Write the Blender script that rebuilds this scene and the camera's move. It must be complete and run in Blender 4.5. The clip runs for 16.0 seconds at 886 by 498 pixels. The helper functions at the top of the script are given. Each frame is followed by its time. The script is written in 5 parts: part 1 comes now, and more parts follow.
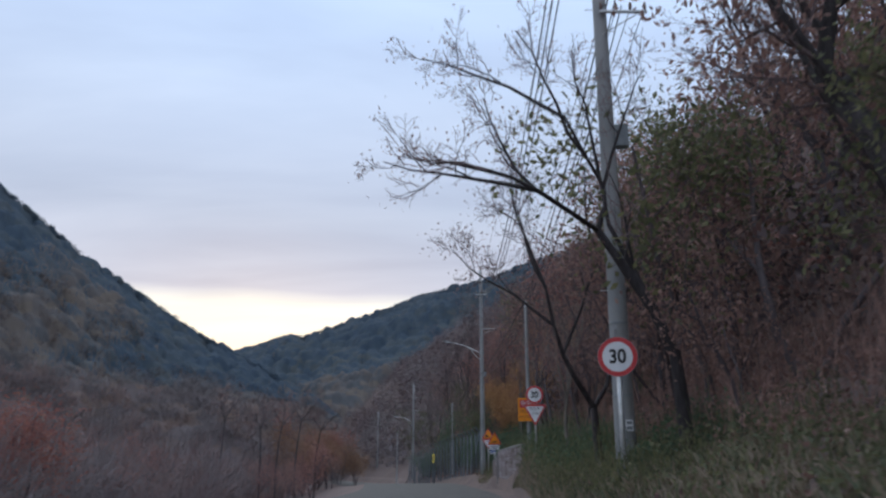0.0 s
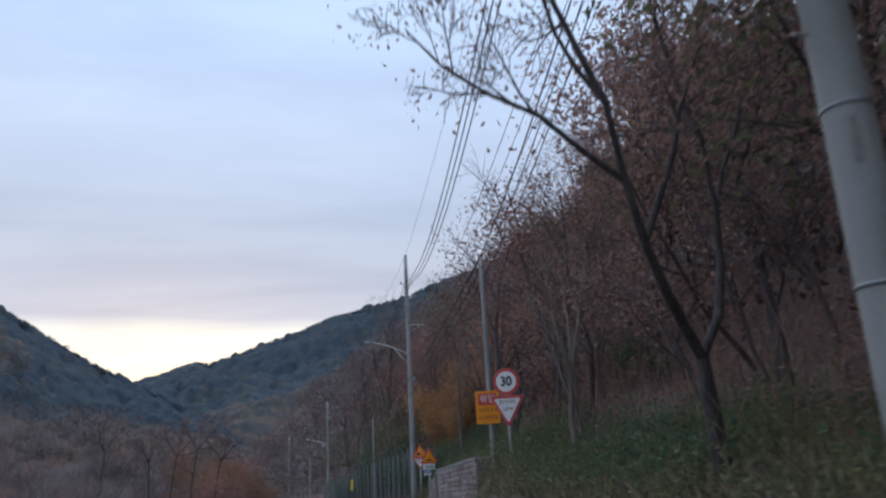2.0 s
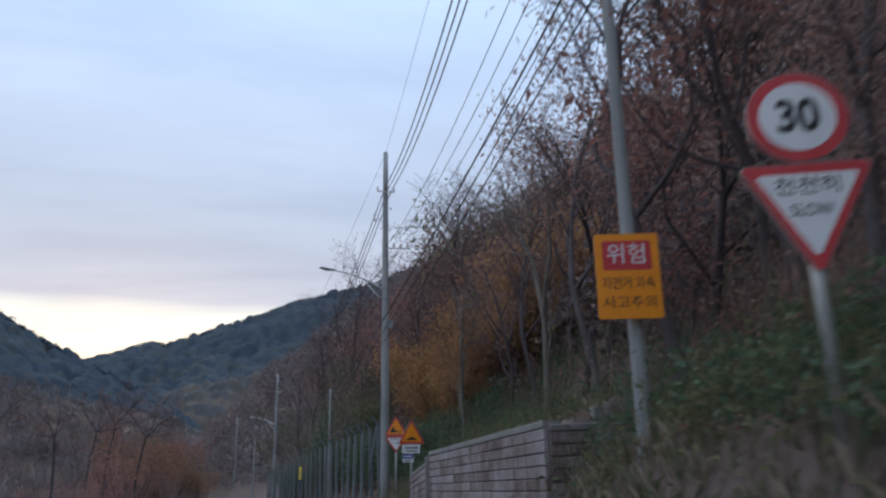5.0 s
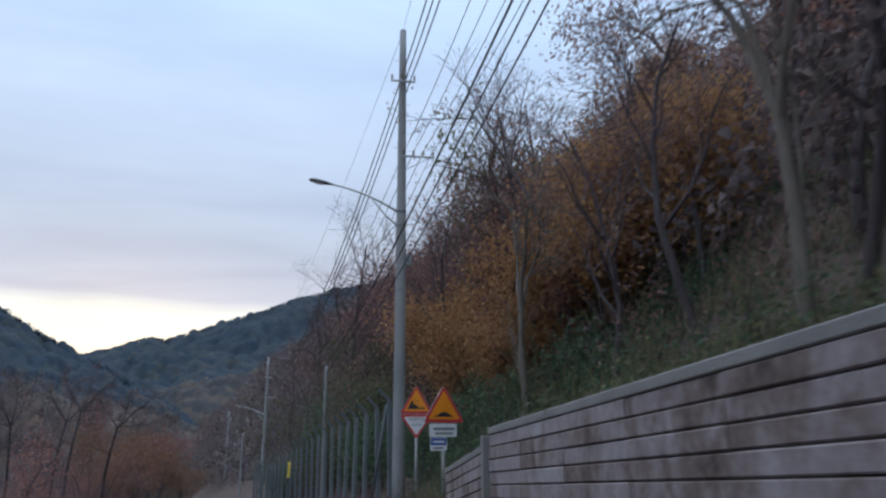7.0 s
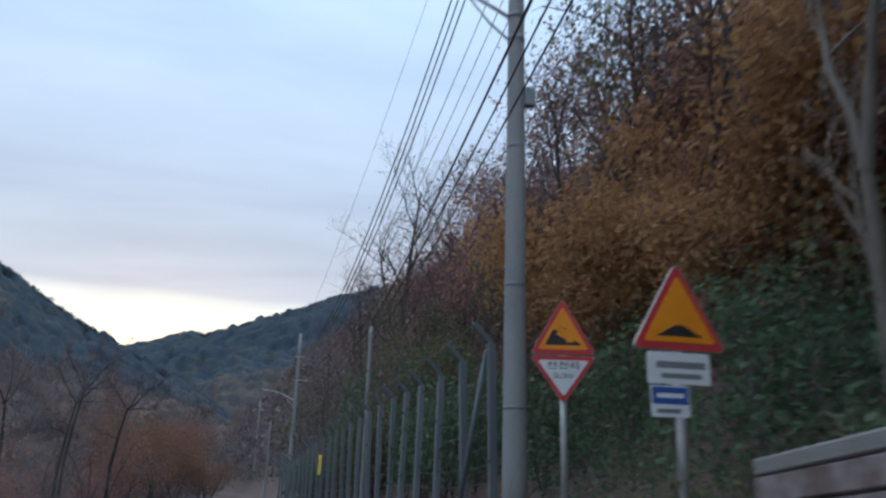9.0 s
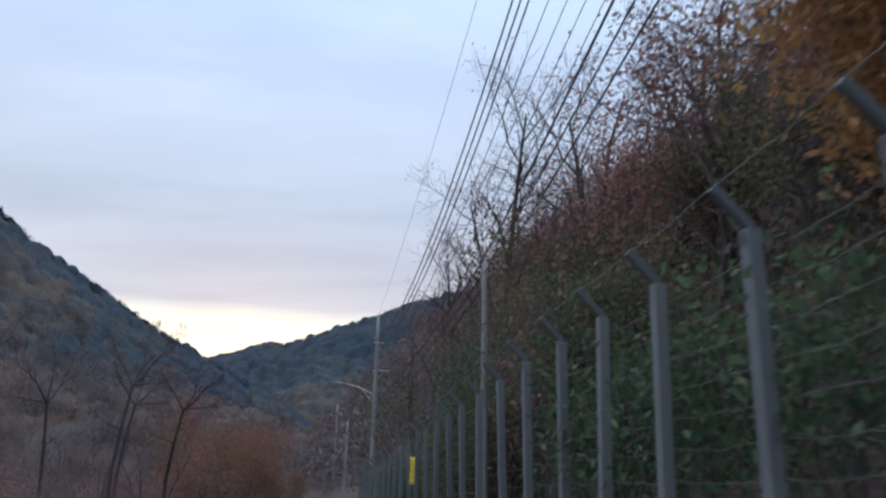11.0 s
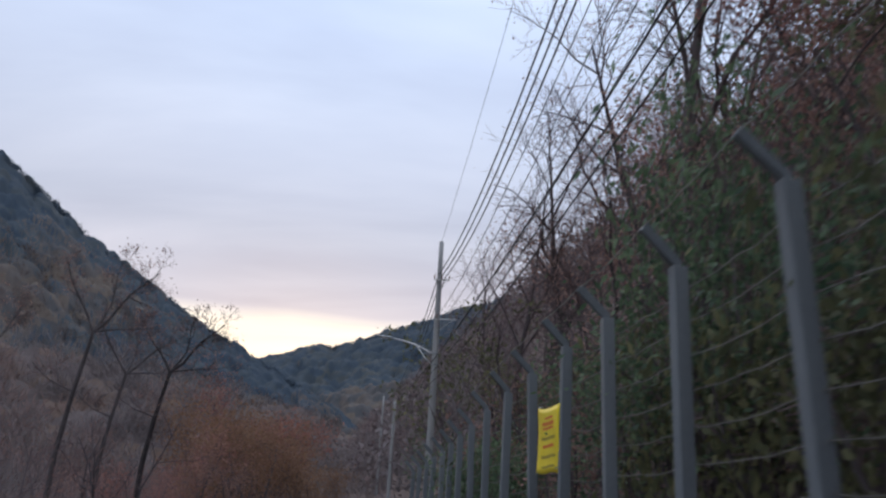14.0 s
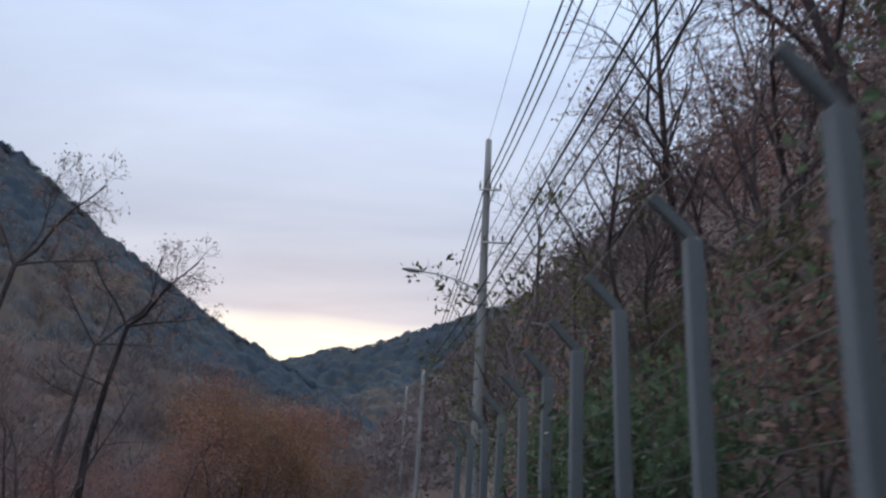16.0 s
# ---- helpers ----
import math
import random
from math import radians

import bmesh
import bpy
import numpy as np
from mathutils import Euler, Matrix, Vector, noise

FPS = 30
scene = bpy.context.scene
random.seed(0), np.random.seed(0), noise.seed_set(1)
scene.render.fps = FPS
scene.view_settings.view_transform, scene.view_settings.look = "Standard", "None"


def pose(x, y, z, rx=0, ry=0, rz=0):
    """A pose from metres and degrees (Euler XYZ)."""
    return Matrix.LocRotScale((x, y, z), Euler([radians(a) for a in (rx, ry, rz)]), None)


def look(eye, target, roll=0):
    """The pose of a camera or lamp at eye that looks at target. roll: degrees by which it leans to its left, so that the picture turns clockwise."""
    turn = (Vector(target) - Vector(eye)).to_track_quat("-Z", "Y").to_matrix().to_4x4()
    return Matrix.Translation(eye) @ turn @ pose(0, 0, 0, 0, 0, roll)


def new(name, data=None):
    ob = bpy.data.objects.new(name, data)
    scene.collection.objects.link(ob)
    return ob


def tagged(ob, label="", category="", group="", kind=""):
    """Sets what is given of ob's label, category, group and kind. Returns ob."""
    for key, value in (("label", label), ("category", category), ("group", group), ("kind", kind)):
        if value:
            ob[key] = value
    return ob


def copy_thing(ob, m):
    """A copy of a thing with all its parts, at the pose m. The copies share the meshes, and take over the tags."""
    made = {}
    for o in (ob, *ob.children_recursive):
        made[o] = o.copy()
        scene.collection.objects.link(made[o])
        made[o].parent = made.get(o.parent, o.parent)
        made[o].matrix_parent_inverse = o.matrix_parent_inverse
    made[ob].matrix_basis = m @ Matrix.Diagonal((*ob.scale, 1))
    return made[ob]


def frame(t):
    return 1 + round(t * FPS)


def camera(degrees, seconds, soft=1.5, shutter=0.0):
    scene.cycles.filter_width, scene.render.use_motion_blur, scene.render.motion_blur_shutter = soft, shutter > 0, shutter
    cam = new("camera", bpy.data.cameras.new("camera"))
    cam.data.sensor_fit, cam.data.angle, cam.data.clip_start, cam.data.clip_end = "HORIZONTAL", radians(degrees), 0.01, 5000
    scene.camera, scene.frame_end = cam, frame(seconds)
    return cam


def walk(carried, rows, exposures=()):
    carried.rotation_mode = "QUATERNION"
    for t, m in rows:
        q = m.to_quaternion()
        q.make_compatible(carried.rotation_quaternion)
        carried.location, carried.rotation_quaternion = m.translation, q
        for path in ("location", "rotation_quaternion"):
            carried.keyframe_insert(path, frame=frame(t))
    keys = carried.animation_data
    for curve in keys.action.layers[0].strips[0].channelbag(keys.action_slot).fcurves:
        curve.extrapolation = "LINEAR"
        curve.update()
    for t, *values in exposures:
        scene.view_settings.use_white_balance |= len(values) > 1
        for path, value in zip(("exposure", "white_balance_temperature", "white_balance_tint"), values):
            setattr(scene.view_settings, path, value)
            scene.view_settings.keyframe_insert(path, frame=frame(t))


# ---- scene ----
# camera
cam = camera(63.5, 16.0, soft=2.4, shutter=0.5)
EXPOSURES = [(0, 0.15, 6050, 6), (4, 0.16, 6000, 5), (7, 0.18, 5920, 3), (9.6, 0.22, 5830, 0), (12.4, 0.2, 6450, 10), (14.2, 0.2, 6480, 10), (16, 0.2, 6400, 8)]
SKY = 1.0
PATH = [
    (0, (0.071, -0.888, 1.658), (0.087, 1.053, 2.143), -0.1),
    (0.4, (-0.044, 0.748, 1.591), (0.071, 2.678, 2.104), -1.7),
    (0.5, (-0.056, 1.209, 1.569), (0.079, 3.133, 2.097), -2.8),
    (0.8, (-0.057, 2.622, 1.544), (0.093, 4.542, 2.083), -2.5),
    (1, (-0.105, 3.549, 1.424), (0.063, 5.466, 1.968), -2.2),
    (1.5, (-0.125, 5.518, 1.444), (0.104, 7.432, 1.975), -3.1),
    (2, (-0.163, 7.167, 1.329), (0.097, 9.076, 1.866), -3.1),
    (2.5, (-0.15, 8.978, 1.273), (0.145, 10.882, 1.809), -3.3),
    (3, (-0.102, 10.864, 1.234), (0.228, 12.766, 1.757), -3.5),
    (3.5, (0.028, 13.058, 1.129), (0.358, 14.963, 1.641), -2.0),
    (4, (0.164, 15.158, 1.039), (0.517, 17.061, 1.544), -1.6),
    (4.2, (0.209, 15.934, 1.001), (0.553, 17.838, 1.51), -1.3),
    (6.3, (0.711, 25.119, 0.53), (1.065, 27.018, 1.046), -0.7),
    (6.5, (0.755, 25.751, 0.485), (1.107, 27.652, 0.995), -0.6),
    (6.6, (0.735, 26.132, 0.451), (1.095, 28.032, 0.963), -0.7),
    (7, (0.833, 27.769, 0.352), (1.172, 29.671, 0.87), -0.3),
    (7.5, (0.848, 29.831, 0.255), (1.178, 31.735, 0.772), -0.2),
    (8, (0.856, 32.058, 0.113), (1.157, 33.963, 0.641), 0.2),
    (8.2, (0.842, 32.835, 0.069), (1.129, 34.744, 0.594), 0.7),
    (8.5, (0.857, 34.381, 0.015), (1.12, 36.292, 0.543), 1.2),
    (9, (0.763, 36.624, -0.088), (0.995, 38.539, 0.437), 1.8),
    (9.5, (0.671, 38.859, -0.218), (0.839, 40.781, 0.308), 2.3),
    (10, (0.57, 41.187, -0.368), (0.693, 43.109, 0.174), 3.5),
    (10.2, (0.486, 41.975, -0.391), (0.581, 43.899, 0.146), 2.8),
    (12.3, (-0.388, 51.176, -0.752), (-0.44, 53.095, -0.19), 2.6),
    (12.5, (-0.46, 52.129, -0.861), (-0.533, 54.047, -0.296), 3.5),
    (13, (-0.697, 54.136, -1.024), (-0.776, 56.054, -0.464), 3.0),
    (13.5, (-0.9, 56.195, -1.165), (-0.986, 58.114, -0.608), 3.0),
    (14, (-1.137, 58.125, -1.317), (-1.246, 60.043, -0.758), 3.3),
    (14.5, (-1.374, 60.203, -1.47), (-1.497, 62.118, -0.909), 3.6),
    (15, (-1.634, 62.246, -1.62), (-1.773, 64.162, -1.065), 3.8),
    (15.5, (-1.893, 64.241, -1.817), (-2.052, 66.155, -1.258), 4.0),
    (16, (-2.212, 66.149, -2.012), (-2.378, 68.06, -1.445), 3.4),
]
walk(cam, [(t, look(eye, target, roll)) for t, eye, target, roll in PATH], EXPOSURES)

# ---- world and light: an overcast evening sky with a clear strip over the far pass ----
world = bpy.data.worlds.new("evening_sky")
scene.world = world
world.use_nodes = True
wn, wl = world.node_tree.nodes, world.node_tree.links
wn.clear()


def wnode(kind, **values):
    n = wn.new(kind)
    for key, value in values.items():
        n.inputs[key].default_value = value
    return n


def ramp(node, stops):
    el = node.color_ramp.elements
    while len(el) < len(stops):
        el.new(0.5)
    for e, (at, col) in zip(el, stops):
        e.position, e.color = at, (*col, 1) if len(col) == 3 else col


coord = wn.new("ShaderNodeTexCoord")
split = wn.new("ShaderNodeSeparateXYZ")
wl.new(coord.outputs["Generated"], split.inputs[0])
# streaky clouds: the direction spread on a flat layer overhead
height = wnode("ShaderNodeMath")
height.operation = "ADD"
height.inputs[1].default_value = 0.12
wl.new(split.outputs["Z"], height.inputs[0])
u_axis, v_axis = wn.new("ShaderNodeMath"), wn.new("ShaderNodeMath")
u_axis.operation = v_axis.operation = "DIVIDE"
wl.new(split.outputs["X"], u_axis.inputs[0])
wl.new(split.outputs["Y"], v_axis.inputs[0])
wl.new(height.outputs[0], u_axis.inputs[1])
wl.new(height.outputs[0], v_axis.inputs[1])
layer = wn.new("ShaderNodeCombineXYZ")
wl.new(u_axis.outputs[0], layer.inputs[0])
wl.new(v_axis.outputs[0], layer.inputs[1])
turn = wn.new("ShaderNodeMapping")
turn.inputs["Rotation"].default_value = (0, 0, radians(12))
turn.inputs["Scale"].default_value = (0.55, 1.5, 1)
wl.new(layer.outputs[0], turn.inputs[0])
cloud = wnode("ShaderNodeTexNoise", Scale=1.1, Detail=5.0, Roughness=0.52, Distortion=0.35)
wl.new(turn.outputs[0], cloud.inputs["Vector"])
# the lower edge of the cloud deck wavers a little
edge_noise = wnode("ShaderNodeTexNoise", Scale=2.2, Detail=3.0)
wl.new(coord.outputs["Generated"], edge_noise.inputs["Vector"])
wob = wn.new("ShaderNodeMath")
wob.operation = "MULTIPLY_ADD"
wob.inputs[1].default_value = 0.05
wl.new(edge_noise.outputs["Fac"], wob.inputs[0])
tilt = wn.new("ShaderNodeMath")
tilt.operation = "MULTIPLY_ADD"
tilt.inputs[1].default_value = 0.03
wl.new(split.outputs["X"], tilt.inputs[0])
wl.new(split.outputs["Z"], tilt.inputs[2])
wl.new(tilt.outputs[0], wob.inputs[2])
deck = wn.new("ShaderNodeValToRGB")
ramp(deck, [(0.0, (0.75, 0.66, 0.55)), (0.11, (1.02, 0.90, 0.70)), (0.175, (1.0, 0.93, 0.82)), (0.200, (0.55, 0.54, 0.63)),
            (0.30, (0.475, 0.51, 0.63)), (0.44, (0.55, 0.62, 0.79)), (0.60, (0.58, 0.69, 0.92)), (0.72, (1.1, 1.22, 1.45)), (1.0, (1.6, 1.72, 1.95))])
wl.new(wob.outputs[0], deck.inputs[0])
shade = wn.new("ShaderNodeValToRGB")
ramp(shade, [(0.30, (0.84, 0.84, 0.87)), (0.5, (0.98, 0.98, 0.985)), (0.72, (1.14, 1.12, 1.09))])
wl.new(cloud.outputs["Fac"], shade.inputs[0])
mixed = wn.new("ShaderNodeMix")
mixed.data_type, mixed.blend_type = "RGBA", "MULTIPLY"
mixed.inputs["Factor"].default_value = 1.0
wl.new(deck.outputs[0], mixed.inputs["A"])
wl.new(shade.outputs[0], mixed.inputs["B"])
sky = wn.new("ShaderNodeTexSky")
sky.sky_type, sky.sun_disc = "NISHITA", False
sky.sun_elevation, sky.sun_rotation = radians(4), radians(-14)
sky_bg, cloud_bg, total = wnode("ShaderNodeBackground", Strength=0.01), wnode("ShaderNodeBackground", Strength=SKY), wn.new("ShaderNodeAddShader")
wl.new(sky.outputs[0], sky_bg.inputs[0])
wl.new(mixed.outputs["Result"], cloud_bg.inputs[0])
wl.new(sky_bg.outputs[0], total.inputs[0])
wl.new(cloud_bg.outputs[0], total.inputs[1])
world_out = wn.new("ShaderNodeOutputWorld")
wl.new(total.outputs[0], world_out.inputs[0])

sun_data = bpy.data.lights.new("sun", "SUN")
sun_data.energy, sun_data.angle, sun_data.color = 0.5, radians(25), (1.0, 0.86, 0.70)
sun = new("sun", sun_data)
sun.matrix_world = look((-25, 97, 40), (0, 0, 0))


# ---- materials ----
def material(name, stops, scale=6.0, rough=0.85, metal=0.0, bump=0.25, bump_scale=40.0, island=0.0, objects=0.0, distort=0.0,
             stretch=(1, 1, 1), fine=0.25, thin=0.0, spec=0.3, cells=0.0):
    """Colour stops spread by noise at two scales, and per leaf or per copy; relief from a finer noise."""
    m = bpy.data.materials.new(name)
    m.use_nodes = True
    n, l = m.node_tree.nodes, m.node_tree.links
    bsdf = n["Principled BSDF"]
    bsdf.inputs["Roughness"].default_value, bsdf.inputs["Metallic"].default_value = rough, metal
    bsdf.inputs["Specular IOR Level"].default_value = spec
    tc, mp = n.new("ShaderNodeTexCoord"), n.new("ShaderNodeMapping")
    mp.inputs["Scale"].default_value = stretch
    l.new(tc.outputs["Object"], mp.inputs[0])
    coarse, grain = n.new("ShaderNodeTexNoise"), n.new("ShaderNodeTexNoise")
    coarse.inputs["Scale"].default_value, coarse.inputs["Detail"].default_value = scale, 4
    coarse.inputs["Distortion"].default_value = distort
    grain.inputs["Scale"].default_value, grain.inputs["Detail"].default_value = bump_scale, 3
    l.new(mp.outputs[0], coarse.inputs["Vector"])
    l.new(mp.outputs[0], grain.inputs["Vector"])
    total_ = coarse.outputs["Fac"]

    def blend(value, amount):
        mad = n.new("ShaderNodeMix")
        mad.data_type = "FLOAT"
        mad.inputs["Factor"].default_value = amount
        l.new(total_, mad.inputs["A"])
        l.new(value, mad.inputs["B"])
        return mad.outputs["Result"]

    total_ = blend(grain.outputs["Fac"], fine)
    if cells:
        crown = n.new("ShaderNodeTexVoronoi")
        crown.inputs["Scale"].default_value = cells
        l.new(mp.outputs[0], crown.inputs["Vector"])
        bright = n.new("ShaderNodeSeparateColor")
        l.new(crown.outputs["Color"], bright.inputs[0])
        total_ = blend(bright.outputs[0], 0.33)
    if island:
        g = n.new("ShaderNodeNewGeometry")
        total_ = blend(g.outputs["Random Per Island"], island)
    if objects:
        oi = n.new("ShaderNodeObjectInfo")
        total_ = blend(oi.outputs["Random"], objects)
    r = n.new("ShaderNodeValToRGB")
    ramp(r, stops)
    l.new(total_, r.inputs[0])
    l.new(r.outputs[0], bsdf.inputs["Base Color"])
    if thin:
        glow_through, both = n.new("ShaderNodeBsdfTranslucent"), n.new("ShaderNodeMixShader")
        both.inputs[0].default_value = thin
        l.new(r.outputs[0], glow_through.inputs["Color"])
        l.new(bsdf.outputs[0], both.inputs[1])
        l.new(glow_through.outputs[0], both.inputs[2])
        l.new(both.outputs[0], n["Material Output"].inputs["Surface"])
    if bump:
        b = n.new("ShaderNodeBump")
        b.inputs["Strength"].default_value, b.inputs["Distance"].default_value = bump, 0.02
        l.new(grain.outputs["Fac"], b.inputs["Height"])
        l.new(b.outputs[0], bsdf.inputs["Normal"])
    return m


# Earth, bark, leaf and thicket colours: blue raised to paint in a haze veil.
M_EARTH = material("leaf_litter", [(0.3, (0.0563, 0.0440, 0.0479)), (0.5, (0.0941, 0.0680, 0.0638)), (0.7, (0.1416, 0.0990, 0.0878))], 0.6, 0.95, bump=0.8, bump_scale=9, fine=0.5)
# The blue of distance haze is mixed into this canopy's base colour.
M_FLOOR = material("hazed_evergreen_canopy", [(0.28, (0.033, 0.053, 0.080)), (0.45, (0.042, 0.062, 0.087)), (0.58, (0.053, 0.070, 0.087)), (0.75, (0.072, 0.080, 0.082))], 0.012, 0.95, bump=0, fine=0.18, bump_scale=0.3, thin=0.3, cells=0.14)
# Mixed and rusty hill woods: colours greyed and blued to paint in haze.
M_HILL = material("hazed_mixed_canopy", [(0.28, (0.060, 0.066, 0.076)), (0.45, (0.080, 0.078, 0.082)), (0.55, (0.102, 0.089, 0.085)), (0.75, (0.130, 0.106, 0.086))], 0.012, 0.95, bump=0, fine=0.18, bump_scale=0.3, thin=0.3, cells=0.16)
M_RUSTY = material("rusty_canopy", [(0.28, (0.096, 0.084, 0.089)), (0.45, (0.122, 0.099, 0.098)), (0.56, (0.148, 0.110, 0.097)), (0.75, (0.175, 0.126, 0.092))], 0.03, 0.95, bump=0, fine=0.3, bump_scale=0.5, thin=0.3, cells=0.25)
M_ROAD = material("asphalt", [(0.3, (0.04, 0.04, 0.042)), (0.7, (0.065, 0.064, 0.062))], 1.5, 0.9, bump=0.4, bump_scale=120)
M_BARK = material("dark_bark", [(0.3, (0.0163, 0.0144, 0.0164)), (0.5, (0.0372, 0.0324, 0.0342)), (0.7, (0.0873, 0.0768, 0.0821))], 7, 0.95, bump=1.0, bump_scale=26, stretch=(1, 1, 0.22), objects=0.2, fine=0.5)
M_GREY_BARK = material("grey_brown_bark", [(0.3, (0.0436, 0.0370, 0.0422)), (0.5, (0.0698, 0.0580, 0.0638)), (0.7, (0.1115, 0.0960, 0.1026))], 7, 0.95, bump=1.0, bump_scale=26, stretch=(1, 1, 0.22), objects=0.3, fine=0.5)
M_PALE_BARK = material("pale_bark", [(0.3, (0.0924, 0.0798, 0.0689)), (0.6, (0.176, 0.155, 0.139)), (0.8, (0.235, 0.218, 0.202))], 5, 0.9, bump=0.7, bump_scale=24, stretch=(1, 1, 0.3))
M_TWIG = material("twig_bark", [(0.3, (0.0719, 0.0535, 0.0568)), (0.7, (0.176, 0.128, 0.13))], 3, 0.95, bump=0, objects=0.3)
LEAF = {}
LEAF["brown"] = material("brown_leaves", [(0.2, (0.1048, 0.0655, 0.0710)), (0.45, (0.2105, 0.1270, 0.1117)), (0.7, (0.3104, 0.2000, 0.1710)), (0.94, (0.4850, 0.3900, 0.3876))], 0.7, 0.8, bump=0, island=0.48, objects=0.2, thin=0.42)
LEAF["amber"] = material("amber_leaves", [(0.2, (0.22, 0.124, 0.070)), (0.42, (0.34, 0.184, 0.098)), (0.62, (0.42, 0.258, 0.118)), (0.8, (0.43, 0.225, 0.118)), (0.95, (0.40, 0.315, 0.145))], 0.6, 0.8, bump=0, island=0.5, objects=0.2, thin=0.42)
LEAF["russet"] = material("russet_leaves", [(0.2, (0.1416, 0.0626, 0.0600)), (0.5, (0.2667, 0.1290, 0.1127)), (0.8, (0.3870, 0.2210, 0.1870))], 0.7, 0.8, bump=0, island=0.5, objects=0.25, thin=0.42)
LEAF["red"] = material("dull_red_leaves", [(0.2, (0.15, 0.07, 0.065)), (0.5, (0.24, 0.105, 0.09)), (0.8, (0.31, 0.15, 0.115))], 0.7, 0.8, bump=0, island=0.4, objects=0.2, thin=0.42)
LEAF["rust"] = material("rusty_orange_leaves", [(0.2, (0.125, 0.075, 0.0559)), (0.5, (0.194, 0.115, 0.0752)), (0.8, (0.252, 0.155, 0.0912))], 0.7, 0.8, bump=0, island=0.4, objects=0.2, thin=0.42)
LEAF["olive"] = material("olive_leaves", [(0.2, (0.0462, 0.0543, 0.0345)), (0.5, (0.1057, 0.1140, 0.0610)), (0.8, (0.1979, 0.1880, 0.0976))], 0.6, 0.75, bump=0, island=0.5, objects=0.2, thin=0.42)
LEAF["green"] = material("green_leaves", [(0.2, (0.0359, 0.0650, 0.0445)), (0.5, (0.0747, 0.1230, 0.0718)), (0.8, (0.1571, 0.2160, 0.1243))], 0.8, 0.6, bump=0, island=0.5, objects=0.2, thin=0.42)
M_GRASS = material("bank_grass", [(0.25, (0.0727, 0.0880, 0.0547)), (0.40, (0.1212, 0.1280, 0.0798)), (0.52, (0.1843, 0.1550, 0.1117)), (0.8, (0.2425, 0.1900, 0.1482))], 0.5, 0.8, bump=0, island=0.45, thin=0.3)
M_SPUR = material("rusty_autumn_forest", [(0.3, (0.1358, 0.1080, 0.1231)), (0.45, (0.1727, 0.1280, 0.1322)), (0.58, (0.2085, 0.1420, 0.1277)), (0.74, (0.2522, 0.1650, 0.1197))], 0.04, 0.9, bump=0, island=0.06, fine=0.3, bump_scale=0.3, thin=0.4)
M_MAUVE = material("mauve_bare_wood", [(0.3, (0.130, 0.116, 0.126)), (0.5, (0.165, 0.142, 0.148)), (0.72, (0.20, 0.165, 0.158))], 0.05, 0.9, bump=0, island=0.12, fine=0.35, bump_scale=0.4, thin=0.4)
M_THICKET = material("mauve_brown_thicket", [(0.3, (0.0727, 0.0580, 0.0650)), (0.5, (0.1067, 0.0820, 0.0866)), (0.72, (0.1552, 0.1150, 0.1140))], 0.3, 0.9, bump=0, island=0.4, fine=0.35, bump_scale=4, thin=0.4)
M_OCHRE = material("ochre_autumn_wood", [(0.3, (0.18, 0.13, 0.095)), (0.5, (0.24, 0.165, 0.105)), (0.74, (0.27, 0.20, 0.11))], 0.05, 0.9, bump=0, island=0.12, fine=0.35, bump_scale=0.4, thin=0.4)
M_CONCRETE = material("weathered_pole_concrete", [(0.25, (0.172, 0.178, 0.186)), (0.5, (0.248, 0.254, 0.264)), (0.75, (0.315, 0.32, 0.328))], 1.3, 0.85, bump=0.35, bump_scale=60, stretch=(1, 1, 0.35))
M_POST = material("grey_post_concrete", [(0.25, (0.090, 0.105, 0.121)), (0.5, (0.132, 0.150, 0.167)), (0.8, (0.175, 0.190, 0.206))], 2.5, 0.8, bump=0.3, bump_scale=50, stretch=(1, 1, 0.3), objects=0.25)
# Post concrete again, darkened so the arm's shade is in its colour.
M_ARM = material("shaded_arm_concrete", [(0.3, (0.082, 0.096, 0.11)), (0.7, (0.145, 0.164, 0.182))], 3, 0.85, bump=0.3, bump_scale=50)
M_WALL = material("stained_wall_concrete", [(0.30, (0.0611, 0.0450, 0.0445)), (0.42, (0.1426, 0.1090, 0.1049)), (0.52, (0.2173, 0.1890, 0.1995)), (0.62, (0.2716, 0.2450, 0.2633)), (0.75, (0.3395, 0.3290, 0.3671))], 2.0, 0.9, bump=0.5, bump_scale=22, stretch=(1, 1, 0.5), objects=0.14, distort=1.3, fine=0.35)
M_COPING = material("grey_coping_concrete", [(0.3, (0.145, 0.142, 0.145)), (0.55, (0.195, 0.19, 0.19)), (0.8, (0.24, 0.235, 0.232))], 1.8, 0.85, bump=0.35, bump_scale=50)
M_STEEL = material("galvanised_steel", [(0.3, (0.36, 0.37, 0.38)), (0.7, (0.50, 0.51, 0.52))], 8, 0.5, 0.6, bump=0.1)
M_PLATE = material("sign_back_aluminium", [(0.3, (0.24, 0.24, 0.25)), (0.7, (0.33, 0.33, 0.34))], 8, 0.55, 0.3, bump=0.05)
M_LAMP = material("grey_lamp_housing", [(0.3, (0.16, 0.18, 0.20)), (0.7, (0.23, 0.25, 0.27))], 6, 0.5, 0.3, bump=0.05)
M_GLASS = material("frosted_lamp_lens", [(0.3, (0.55, 0.57, 0.58)), (0.7, (0.66, 0.67, 0.68))], 6, 0.25, bump=0)
M_WIRE = material("black_cable", [(0.3, (0.022, 0.024, 0.03)), (0.7, (0.04, 0.042, 0.05))], 4, 0.6, bump=0)
